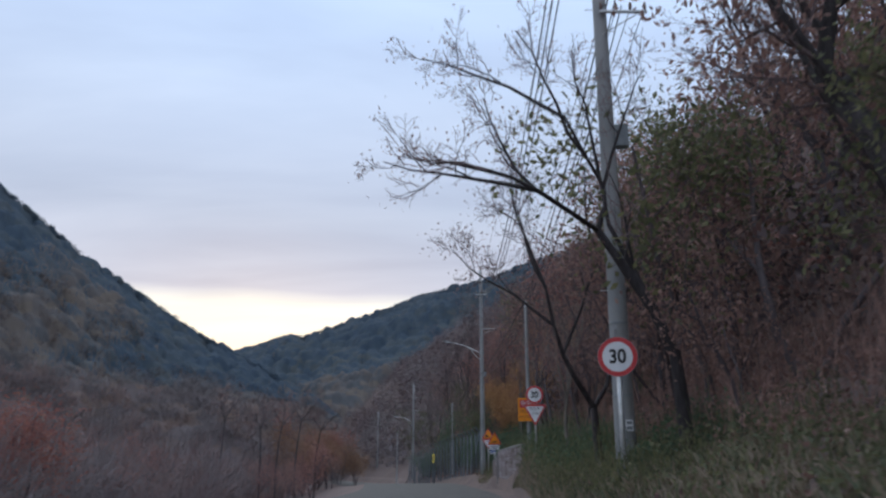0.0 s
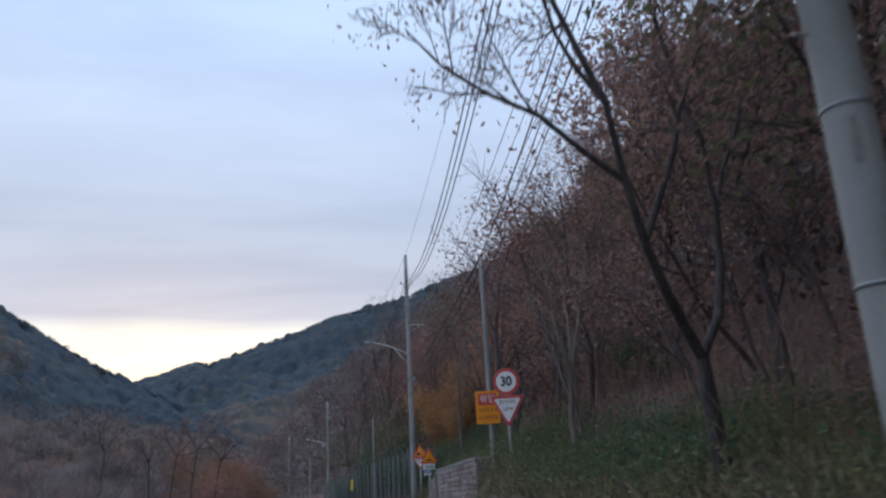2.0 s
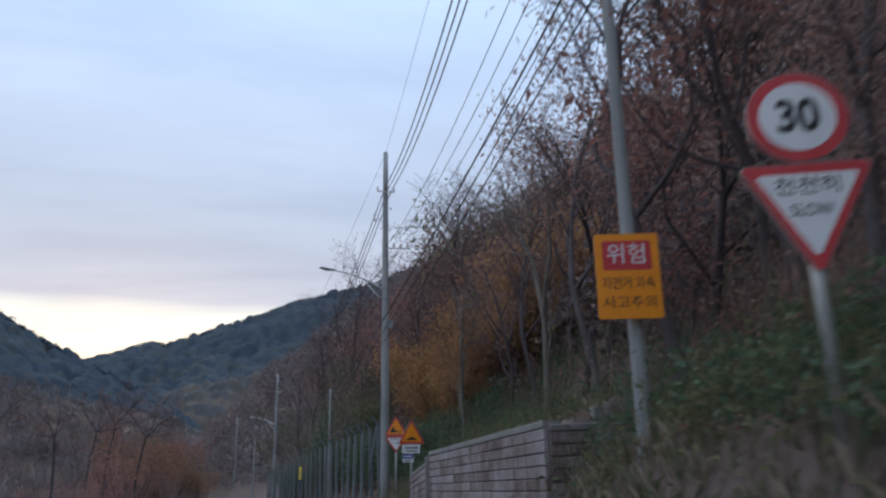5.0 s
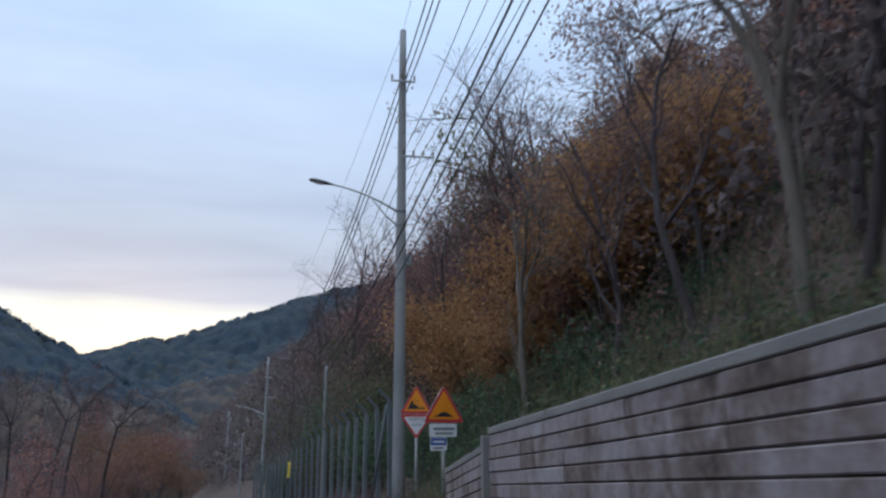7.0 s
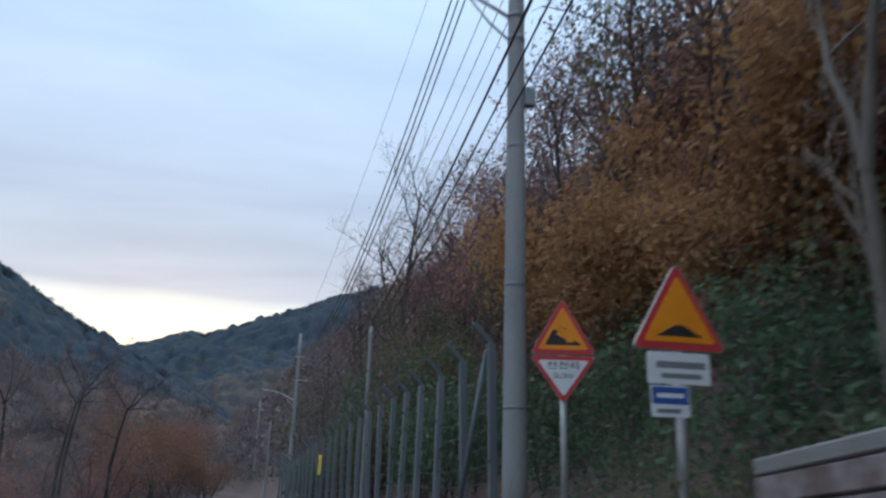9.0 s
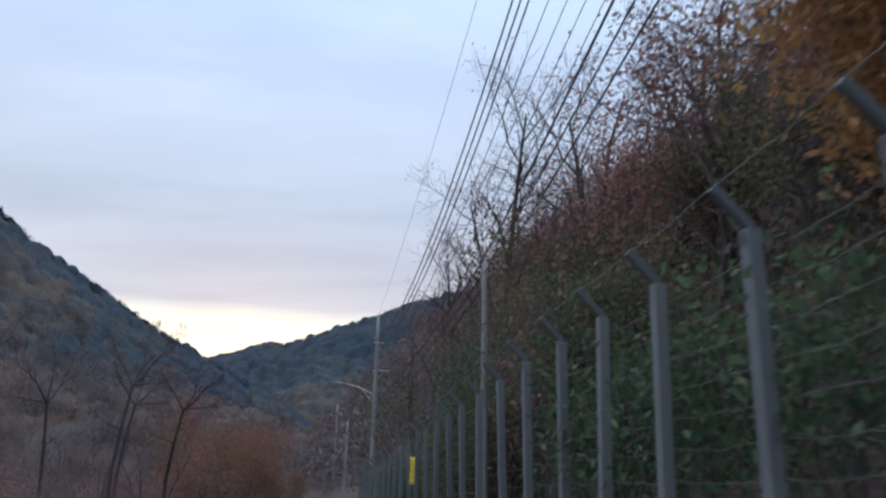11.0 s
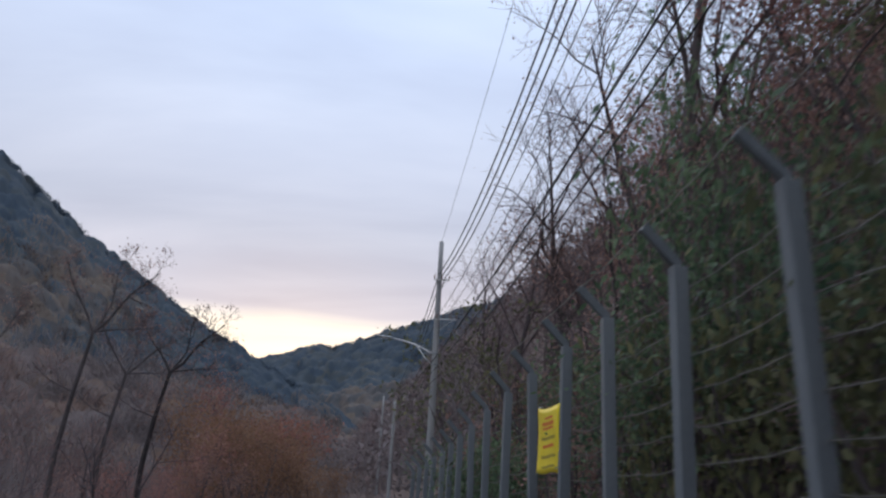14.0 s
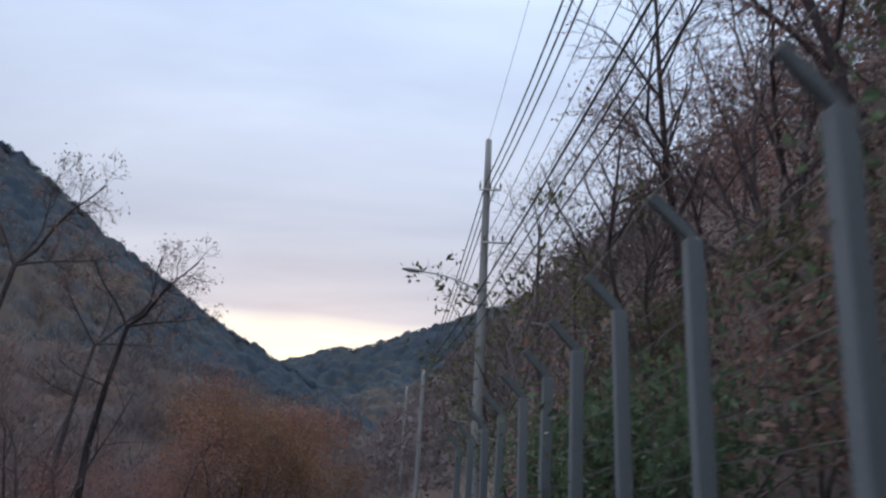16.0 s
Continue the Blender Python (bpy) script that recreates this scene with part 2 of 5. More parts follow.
M_BARB = material("galvanised_barbed_wire", [(0.3, (0.13, 0.127, 0.122)), (0.7, (0.20, 0.197, 0.19))], 9, 0.55, 0.4, bump=0)
M_PORC = material("brown_insulator_porcelain", [(0.3, (0.10, 0.06, 0.05)), (0.7, (0.16, 0.10, 0.08))], 6, 0.3, bump=0)
M_RED = material("red_sign_sheeting", [(0.3, (0.37, 0.032, 0.042)), (0.7, (0.46, 0.048, 0.056))], 5, 0.45, bump=0.03)
M_WHITE = material("white_sign_sheeting", [(0.3, (0.53, 0.55, 0.59)), (0.7, (0.64, 0.66, 0.69))], 4, 0.45, bump=0.03)
M_AMBER = material("amber_sign_sheeting", [(0.3, (0.62, 0.205, 0.010)), (0.7, (0.74, 0.27, 0.016))], 4, 0.45, bump=0.03)
M_BLACK = material("black_sign_print", [(0.3, (0.015, 0.015, 0.018)), (0.7, (0.03, 0.03, 0.034))], 4, 0.5, bump=0)
M_BLUE = material("blue_sign_print", [(0.3, (0.03, 0.07, 0.26)), (0.7, (0.05, 0.10, 0.33))], 4, 0.5, bump=0)
M_GREYPRINT = material("grey_sign_print", [(0.3, (0.13, 0.14, 0.16)), (0.7, (0.2, 0.21, 0.23))], 4, 0.5, bump=0)
M_YELLOW = material("yellow_banner_cloth", [(0.3, (0.60, 0.47, 0.02)), (0.7, (0.72, 0.58, 0.035))], 2, 0.6, bump=0.1, bump_scale=8)
M_REDPRINT = material("orange_red_banner_print", [(0.3, (0.52, 0.13, 0.02)), (0.7, (0.60, 0.18, 0.03))], 4, 0.6, bump=0)
M_OLIVEPRINT = material("olive_banner_print", [(0.3, (0.27, 0.21, 0.02)), (0.7, (0.34, 0.27, 0.03))], 4, 0.6, bump=0)


# ---- builders ----
def ob_mesh(name, V, F, mat, parent=None, label="", smooth=False):
    me = bpy.data.meshes.new(name)
    me.from_pydata([tuple(v) for v in V], [], F)
    me.materials.append(mat)
    if smooth:
        me.shade_smooth()
    ob = new(name, me)
    if parent:
        ob.parent = parent
    if label:
        ob["label"] = label
    return ob


def part(name, bm, mat, parent=None, label="", smooth=False):
    me = bpy.data.meshes.new(name)
    bm.to_mesh(me)
    bm.free()
    me.materials.append(mat)
    if smooth:
        me.shade_smooth()
    ob = new(name, me)
    if parent:
        ob.parent = parent
    if label:
        ob["label"] = label
    return ob


def thing(name, m, label, category, group="", kind=""):
    ob = new(name)
    ob.empty_display_size = 0.2
    ob.matrix_world = m
    return tagged(ob, label, category, group, kind)


def tube(V, F, pts, rads, n=6, cap=True):
    """A tapered tube along pts, added to lists of corners and faces."""
    pts = [Vector(p) for p in pts]
    base = len(V)
    side = None
    for i, p in enumerate(pts):
        d = (pts[min(i + 1, len(pts) - 1)] - pts[max(i - 1, 0)]).normalized()
        if side is None:
            side = d.orthogonal().normalized()
        else:
            side = (side - d * side.dot(d)).normalized()
        up = d.cross(side)
        for k in range(n):
            a = 2 * math.pi * k / n
            V.append(p + (side * math.cos(a) + up * math.sin(a)) * rads[i])
    for i in range(len(pts) - 1):
        for k in range(n):
            a, b = base + i * n + k, base + i * n + (k + 1) % n
            F.append((a, b, b + n, a + n))
    if cap:
        F.append(tuple(base + k for k in range(n))[::-1])
        F.append(tuple(base + (len(pts) - 1) * n + k for k in range(n)))


def tube_part(name, pts, rads, mat, parent=None, n=8, label="", smooth=True):
    V, F = [], []
    tube(V, F, pts, rads if isinstance(rads, (list, tuple)) else [rads] * len(pts), n)
    return ob_mesh(name, V, F, mat, parent, label, smooth)


def box_bm(sx, sy, sz, at=(0, 0, 0), bevel=0.0, bm=None, turn_m=None):
    bm = bm or bmesh.new()
    m = Matrix.Translation(at) @ (turn_m or Matrix()) @ Matrix.Diagonal((sx, sy, sz, 1))
    made = bmesh.ops.create_cube(bm, size=1, matrix=m)
    if bevel:
        edges = {e for v in made["verts"] for e in v.link_edges}
        bmesh.ops.bevel(bm, geom=list(edges), offset=bevel, segments=2, affect="EDGES", profile=0.5)
    return bm


def plate_bm(outline, thick, y=0.0, bm=None):
    """A flat plate in the xz plane, facing -y, its front at y."""
    bm = bm or bmesh.new()
    front = [bm.verts.new((x, y, z)) for x, z in outline]
    back = [bm.verts.new((x, y + thick, z)) for x, z in outline]
    bm.faces.new(front)
    bm.faces.new(back[::-1])
    k = len(outline)
    for i in range(k):
        bm.faces.new((front[(i + 1) % k], front[i], back[i], back[(i + 1) % k]))
    bmesh.ops.recalc_face_normals(bm, faces=bm.faces[:])
    return bm


def rounded(points, r, steps=5):
    """The outline of a polygon with rounded corners."""
    out, k = [], len(points)
    for i in range(k):
        p, a, b = Vector(points[i]), Vector(points[i - 1]), Vector(points[(i + 1) % k])
        u, v = (a - p).normalized(), (b - p).normalized()
        half = u.angle(v) / 2
        cut = r / math.tan(half)
        c = p + (u + v).normalized() * (r / math.sin(half))
        s, e = p + u * cut - c, p + v * cut - c
        turn_by = s.angle_signed(e)
        for j in range(steps + 1):
            t = -turn_by * j / steps
            out.append((c.x + s.x * math.cos(t) - s.y * math.sin(t), c.y + s.x * math.sin(t) + s.y * math.cos(t)))
    return out


def text_part(name, words, size, mat, parent, at, width=None, label="", bold=0.0):
    """Raised lettering that stands upright and faces -y."""
    cu = bpy.data.curves.new(name, "FONT")
    cu.body, cu.size, cu.align_x, cu.align_y, cu.extrude, cu.offset = words, size, "CENTER", "CENTER", 0.0015, bold
    tmp = bpy.data.objects.new(name, cu)
    scene.collection.objects.link(tmp)
    me = bpy.data.meshes.new_from_object(tmp.evaluated_get(bpy.context.evaluated_depsgraph_get()))
    bpy.data.objects.remove(tmp)
    me.materials.clear()
    me.materials.append(mat)
    xs = [v.co.x for v in me.vertices]
    k = width / (max(xs) - min(xs)) if width and xs else 1.0
    me.transform(Matrix.Translation(at) @ Matrix.Rotation(radians(90), 4, "X") @ Matrix.Diagonal((k, 1, 1, 1)))
    ob = new(name, me)
    ob.parent = parent
    if label:
        ob["label"] = label
    return ob


# ---- the lie of the land ----
LINE_Y = np.arange(-60.0, 260.0, 1.0)
_line = np.interp(LINE_Y, [-60, -20, 0, 9, 16, 25, 31, 37, 42, 51, 56, 61, 66, 85, 125, 200, 260], [0.4, 0.3, 0.0, -0.1, 0.2, 0.72, 0.88, 0.76, 0.5, -0.38, -0.9, -1.5, -2.2, -5.6, -13.5, -33, -51])
_line = np.convolve(np.pad(_line, 5, mode="edge"), np.ones(11) / 11, mode="valid")


def lane(y):
    """Middle of the right-hand lane."""
    return float(np.interp(y, LINE_Y, _line))


ROAD_Z = np.convolve(np.pad(np.interp(LINE_Y, [-60, 0, 13, 25, 33, 41, 52, 60, 66, 90, 240, 260], [2.6, 0.33, -0.15, -0.75, -1.21, -1.65, -2.14, -2.75, -3.28, -5.2, -14.0, -14.2]), 5, mode="edge"), np.ones(11) / 11, mode="valid")


def road_z(y):
    return float(np.interp(y, LINE_Y, ROAD_Z))


def smooth_step(a, b, t):
    t = min(1, max(0, (t - a) / (b - a)))
    return t * t * (3 - 2 * t)


EDGE = 1.75          # from the middle of the lane to the right edge of the road
WALL_A, WALL_B = 29.25, 37.8


def wall_x(y):
    return 3.51 - 0.0265 * (y - 29.4)


def wall_top(y):
    return 1.035 - 0.061 * (y - 29.4)


def fence_x(y):
    return -1.184e-3 * y * y - 1.9015e-2 * y + 6.370


def ground_z(x, y):
    """Height of the ground: road, bank, wooded slope on one side, stream bank and slope on the other."""
    d = x - lane(y) - EDGE
    z = road_z(y)
    if d > 0:
        grassy = float(np.interp(d, [0, 0.35, 0.9, 1.6, 2.6, 4, 8, 14, 22, 32, 60], [0, 0.05, 0.75, 1.15, 1.5, 2.5, 7.0, 14.5, 24.0, 33.0, 46.0]))
        fenced = float(np.interp(d, [0, 0.3, 0.9, 1.6, 3.0, 8, 14, 22, 32, 60], [0, 0.1, 0.45, 0.75, 1.9, 7.2, 14.5, 24.0, 33.0, 46.0]))
        k = smooth_step(38, 44, y)
        h = grassy * (1 - k) + fenced * k
        crest = float(np.interp(y, [-10, 8, 12, 17, 19.7, 21.5, 23.5, 25.5, 28.7], [0.05, 0.05, 0.0, 0.1, 0.2, 0.5, 0.8, 0.85, 0.15]))
        h += crest * smooth_step(0.3, 1.0, d) * (1 - smooth_step(4.0, 9.0, d))
        walled = smooth_step(WALL_A - 0.2, WALL_A + 0.1, y) * (1 - smooth_step(37.9, 39.6, y))
        if walled:
            w = x - wall_x(y) - 0.2
            behind = wall_top(y) - 0.14 - z + max(0, w) * 0.36 + max(0, w - 2.6) * 0.7
            h = h * (1 - walled) + walled * (behind if w > -0.12 else float(np.interp(d, [0, 0.6], [0, 0.08])))
        z += h
        if d > 1.2:
            z += 0.22 * noise.noise((x * 0.45, y * 0.45, 3.1)) * min(1, d - 1.2)
        if d > 4:
            z += 0.9 * noise.noise((x * 0.11, y * 0.11, 7.7))
    elif d < -6.4:
        q = -6.4 - d
        z += float(np.interp(q, [0, 1, 5, 14, 40, 120, 700], [0, -0.3, -2.2, -3.0, -1.0, 14, 60]))
        z += 0.5 * noise.noise((x * 0.12, y * 0.12, 1.3)) * min(1, q * 0.3)
    return z


def sheet(name, xs_of, ys, height_of, mat, label, category):
    V, F = [], []
    n = 0
    for y in ys:
        xs = xs_of(y)
        n = len(xs)
        V += [(x, y, height_of(x, y)) for x in xs]
    for j in range(len(ys) - 1):
        for i in range(n - 1):
            a = j * n + i
            F.append((a, a + 1, a + n + 1, a + n))
    return tagged(ob_mesh(name, V, F, mat, smooth=True), label, category, kind="structure")


D_STEPS = [-1500, -700, -300, -160, -90, -60, -45, -35, -28, -22, -17, -13, -10, -8, -7, -6.4, -3, 0, 0.2, 0.4, 0.7, 1.0, 1.15, 1.3, 1.45, 1.6, 1.8, 2.1, 2.5, 3, 3.6,
           4.4, 5.4, 6.6, 8, 9.6, 11.5, 14, 17, 21, 26, 33, 45, 60, 100, 300, 900]
Y_STEPS = [-900, -300, -120, -70] + [float(v) for v in np.arange(-50, -10, 4)] + [float(v) for v in np.arange(-10, 29, 1.0)] + \
          [28.95, 29.1, 29.25, 29.4, 29.6] + [float(v) for v in np.arange(30, 90, 0.8)] + [float(v) for v in np.arange(90, 240, 5)] + [260, 320, 420, 600, 900, 1500, 2500]
sheet("ground", lambda y: [lane(y) + EDGE + d for d in D_STEPS], Y_STEPS, ground_z, M_EARTH, "brown leaf-strewn ground with a grassy bank beside the road", "ground")
sheet("road", lambda y: [lane(y) + d for d in (-4.6, -2.9, -1.2, 0.3, EDGE - 0.02)], [float(v) for v in np.arange(-50, 240, 2)], lambda x, y: road_z(y) + 0.03, M_ROAD,
      "grey asphalt road running downhill", "road")


# ---- hills ----
REF = Vector((-0.3, 35.0, 0.2))


def crowns(x, y, cell, seed):
    """Height of a rolling tree canopy over plan points: the tallest of the jittered round crowns round each point."""
    gx, gy = np.floor(x / cell), np.floor(y / cell)
    best = np.zeros_like(x)
    for dx in (-1, 0, 1):
        for dy in (-1, 0, 1):
            cx, cy = gx + dx, gy + dy
            h = [np.modf(np.abs(np.sin(cx * a + cy * b + seed) * 43758.5))[0] for a, b in ((12.99, 78.23), (39.35, 11.14), (73.16, 52.24))]
            rad = cell * (0.55 + 0.4 * h[2])
            d2 = (x - (cx + h[0]) * cell) ** 2 + (y - (cy + h[1]) * cell) ** 2
            best = np.maximum(best, np.sqrt(np.maximum(0, rad * rad - d2)) * (0.7 + 0.6 * h[0]))
    return best


def hill(name, crest, reach, foot, label, seed, mats, cell, near, cols=420, lines=130, puff=1.0, bands=(0, 1)):
    """A wooded ridge: crest given as bearing, elevation and distance from the middle of the road. cell: the spacing of the crowns in its canopy;
    near: the bearings between which it is finely built; mats: its woods, which follow one another from the crest to the foot."""
    first, last_ = crest[0][0], crest[-1][0]
    az = np.unique(np.concatenate([np.linspace(first, near[0], 40), np.linspace(near[0], near[1], cols), np.linspace(near[1], last_, 40)]))
    el = np.interp(az, [c[0] for c in crest], [c[1] for c in crest])
    far = np.interp(az, [c[0] for c in crest], [c[2] for c in crest])
    rows = np.concatenate([[-0.3, -0.15, -0.05, -0.025], np.linspace(0, 1, lines)])
    r, A = np.meshgrid(rows, np.radians(az), indexing="ij")
    top, D = (far * np.tan(np.radians(el)))[None, :], far[None, :]
    dist = D * (1 - reach * r)
    z = np.where(r > 0, foot + (top - foot) * (1 - np.abs(r)) ** 1.05, top * (1 + r * 1.2))
    x, y = REF.x + dist * np.sin(A), REF.y + dist * np.cos(A)
    big = np.array([noise.fractal((px * 0.012, py * 0.012, seed), 1.0, 2.0, 4) for px, py in zip(x.ravel(), y.ravel())]).reshape(x.shape)
    fade = np.clip(np.abs(r) / 0.25, 0, 1)
    z = REF.z + z + big * D * 0.022 * fade * fade * (3 - 2 * fade)
    bed = np.stack([x, y, z], axis=2)
    z = z + (crowns(x, y, cell, seed) * 0.75 + crowns(x + 31, y + 17, cell * 0.45, seed + 3) * 0.55 - cell * 0.45) * puff
    n, V = len(az), np.stack([x, y, z], axis=2)
    k = np.arange((len(rows) - 1) * (n - 1))
    a = k // (n - 1) * n + k % (n - 1)
    F = np.stack([a, a + 1, a + n + 1, a + n], axis=1)
    ob = ob_mesh(name, V.reshape(-1, 3).tolist(), F.tolist(), mats[0], smooth=True)
    for m in mats[1:]:
        ob.data.materials.append(m)
    ragged = np.random.default_rng(int(seed) + 40).normal(size=len(a)) * 0.12
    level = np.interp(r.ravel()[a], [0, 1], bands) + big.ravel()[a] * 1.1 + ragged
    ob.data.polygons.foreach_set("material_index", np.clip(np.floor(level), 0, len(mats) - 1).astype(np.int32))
    tagged(ob, label, "hill", kind="structure")
    return bed


def forest(name, grid, count, size, kinds_of, label, seed, span=(0.0, 1.0), across=(0.0, 1.0), flakes=20, fleck=0.3, even=1.0, patch=0.02, bands=None, twig=0.0):
    """A far wood, too many trees to count: ragged crowns of loose leafy flakes. kinds_of: a material a kind of tree, which grow in patches;
    bands: how the kinds give way to one another from the crest (0) to the foot (1); twig: the half width of fine twigs in place of leaves."""
    rng = np.random.default_rng(seed)
    G = grid
    rows, n = G.shape[:2]
    j = (span[0] + rng.random(count) ** even * (span[1] - span[0])) * (rows - 1.01)
    i = (across[0] + rng.random(count) * (across[1] - across[0])) * (n - 1.01)
    a, b = j.astype(int), i.astype(int)
    u, v = (j - a)[:, None], (i - b)[:, None]
    at = (G[a, b] * (1 - v) + G[a, b + 1] * v) * (1 - u) + (G[a + 1, b] * (1 - v) + G[a + 1, b + 1] * v) * u
    drift = np.array([noise.fractal((p[0] * patch, p[1] * patch, p[2] * patch + seed), 1.0, 2.0, 3) for p in at])
    turn_over = np.interp(j / (rows - 1), [0, 1], bands or (0, len(kinds_of))) + drift * 0.9 + rng.normal(size=count) * 0.28
    which = np.clip(np.floor(turn_over), 0, len(kinds_of) - 1).astype(int)
    s = size * (0.6 + 0.8 * rng.random(count))
    out = rng.normal(size=(count, flakes, 3))
    out[:, :, 2] = np.abs(out[:, :, 2]) * 0.9 - 0.25
    out /= np.linalg.norm(out, axis=2)[:, :, None]
    lobes = rng.normal(size=(count, 1, 3)) * 1.7
    lump = 0.80 + 0.2 * rng.random((count, flakes, 1)) + 0.13 * np.sin((out * 3.1 + lobes).sum(axis=2, keepdims=True) * 2.0)
    q = at[:, None, :] + out * lump * s[:, None, None] * np.array([0.66, 0.66, 0.8]) + np.array([0, 0, 0.3]) * s[:, None, None]
    facing = out + rng.normal(size=out.shape) * 0.35
    facing /= np.linalg.norm(facing, axis=2)[:, :, None]
    t1 = np.cross(facing, rng.normal(size=(count, flakes, 3)))
    t1 /= np.linalg.norm(t1, axis=2)[:, :, None]
    t2 = np.cross(facing, t1)
    k1 = (s * fleck)[:, None, None] * (0.6 + 0.8 * rng.random((count, flakes, 1)))
    tip = out * k1 * 0.5 * rng.normal(size=(count, flakes, 1))
    if twig:
        q = at[:, None, :] + out * rng.random((count, flakes, 1)) ** 0.4 * s[:, None, None] * np.array([0.66, 0.66, 0.8]) + np.array([0, 0, 0.3]) * s[:, None, None]
        t1 = out * 0.7 + np.array([0, 0, 0.7]) + rng.normal(size=out.shape) * 0.45
        t1 /= np.linalg.norm(t1, axis=2)[:, :, None]
        t2 = np.cross(t1, rng.normal(size=out.shape))
        t2 *= twig / 0.8 / np.linalg.norm(t2, axis=2)[:, :, None] / k1
        tip = out * 0
    block = np.stack([q - t1 * k1 + tip, q - t2 * k1 * 0.8, q + t1 * k1, q + t2 * k1 * 0.8 - tip], axis=2)
    soft = out * 0.38 + np.array([0, 0, 0.85]) + rng.normal(size=out.shape) * 0.06     # crowns shade as rounded masses
    soft /= np.linalg.norm(soft, axis=2)[:, :, None]
    for k, mat in enumerate(kinds_of):
        mine = which == k
        if not mine.any():
            continue
        me = bpy.data.meshes.new(name)
        points = block[mine].reshape(-1, 3)
        me.from_pydata(points.tolist(), [], np.arange(len(points)).reshape(-1, 4).tolist())
        me.materials.append(mat)
        me.shade_smooth()
        me.normals_split_custom_set(np.repeat(soft[mine].reshape(-1, 3), 4, axis=0).tolist())
        tagged(new(name, me), label, "forest", kind="stuff")


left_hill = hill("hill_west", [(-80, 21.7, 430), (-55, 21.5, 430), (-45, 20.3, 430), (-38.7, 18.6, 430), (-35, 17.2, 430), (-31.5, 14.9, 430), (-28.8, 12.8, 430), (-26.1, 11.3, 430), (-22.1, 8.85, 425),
                               (-20, 7.55, 420), (-17.3, 6.2, 410), (-14, 4.4, 400), (-11, 2.7, 390), (-8, 0.9, 380)], 0.5, -14, "steep dark wooded hillside in dull autumn colours greyed with painted haze", 2.0, [M_FLOOR, M_HILL, M_RUSTY], 6.5, (-42, -8), puff=1.25, bands=(0.0, 2.7))
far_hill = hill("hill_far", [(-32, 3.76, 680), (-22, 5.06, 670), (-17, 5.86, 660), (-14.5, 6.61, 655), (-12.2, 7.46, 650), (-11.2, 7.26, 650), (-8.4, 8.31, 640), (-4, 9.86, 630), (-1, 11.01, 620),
                             (2, 11.66, 610), (5, 12.46, 600), (10, 14.36, 600), (20, 17.36, 600), (45, 20.36, 600)], 0.5, -14, "distant blue-green wooded mountain closing the valley, haze painted into its colour", 5.0, [M_FLOOR, M_HILL], 8.0, (-26, 8), puff=1.25, bands=(0.0, 1.05))
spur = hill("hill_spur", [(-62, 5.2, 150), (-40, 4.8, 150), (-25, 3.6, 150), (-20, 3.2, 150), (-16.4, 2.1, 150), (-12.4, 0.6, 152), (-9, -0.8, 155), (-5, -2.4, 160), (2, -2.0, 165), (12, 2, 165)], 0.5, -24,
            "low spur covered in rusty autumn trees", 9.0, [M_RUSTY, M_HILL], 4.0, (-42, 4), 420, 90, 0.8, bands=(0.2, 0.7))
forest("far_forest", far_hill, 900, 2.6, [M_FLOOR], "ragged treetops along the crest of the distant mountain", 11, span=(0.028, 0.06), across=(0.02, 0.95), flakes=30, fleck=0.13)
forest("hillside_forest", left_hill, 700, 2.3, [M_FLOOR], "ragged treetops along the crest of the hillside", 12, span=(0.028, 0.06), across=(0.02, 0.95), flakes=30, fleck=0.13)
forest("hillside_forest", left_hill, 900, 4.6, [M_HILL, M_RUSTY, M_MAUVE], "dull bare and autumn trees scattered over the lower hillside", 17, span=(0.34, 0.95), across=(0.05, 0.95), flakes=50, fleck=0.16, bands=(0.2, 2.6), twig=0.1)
forest("spur_forest", spur, 800, 4.2, [M_MAUVE, M_SPUR, M_OCHRE], "mauve-brown and rusty autumn wood on the low spur", 13, span=(0.04, 1.0), across=(0.05, 0.95), flakes=110, fleck=0.18, patch=0.03, bands=(0.3, 1.5), twig=0.062)
valley_grid = np.array([[(lane(y) - d, y, ground_z(lane(y) - d, y) + 0.8) for d in np.arange(15, 110, 6.0)] for y in np.arange(60, 240, 8.0)])
forest("valley_forest", valley_grid, 480, 4.6, [M_MAUVE, M_SPUR, M_OCHRE], "hazy mauve and rusty autumn trees filling the valley floor", 18, flakes=180, fleck=0.16, patch=0.03, bands=(0.3, 0.9), twig=0.038)
near_grid = np.array([[(lane(y) - d, y, ground_z(lane(y) - d, y) + 0.8) for d in np.arange(15, 64, 6.0)] for y in np.arange(20, 66, 6.0)])
forest("valley_forest", near_grid, 120, 4.2, [M_MAUVE, M_SPUR], "dull mauve-brown thicket and young trees across the road", 19, flakes=480, fleck=0.12, patch=0.03, bands=(0.2, 0.9), twig=0.018)
slope_grid = np.array([[(lane(y) + EDGE + d, y, ground_z(lane(y) + EDGE + d, y)) for d in np.arange(2, 64, 4.0)] for y in np.arange(84, 246, 6.0)])
forest("slope_forest", slope_grid, 420, 4.4, [M_MAUVE, M_SPUR], "mauve-brown autumn wood on the slope further down the road", 15, flakes=150, fleck=0.15, bands=(0.4, 1.2), twig=0.035)
forest("slope_forest", slope_grid[4:], 420, 4.4, [M_MAUVE, M_THICKET, M_SPUR], "dull leafy autumn wood on the slope further down the road", 25, flakes=150, fleck=0.042, bands=(0.8, 1.6))


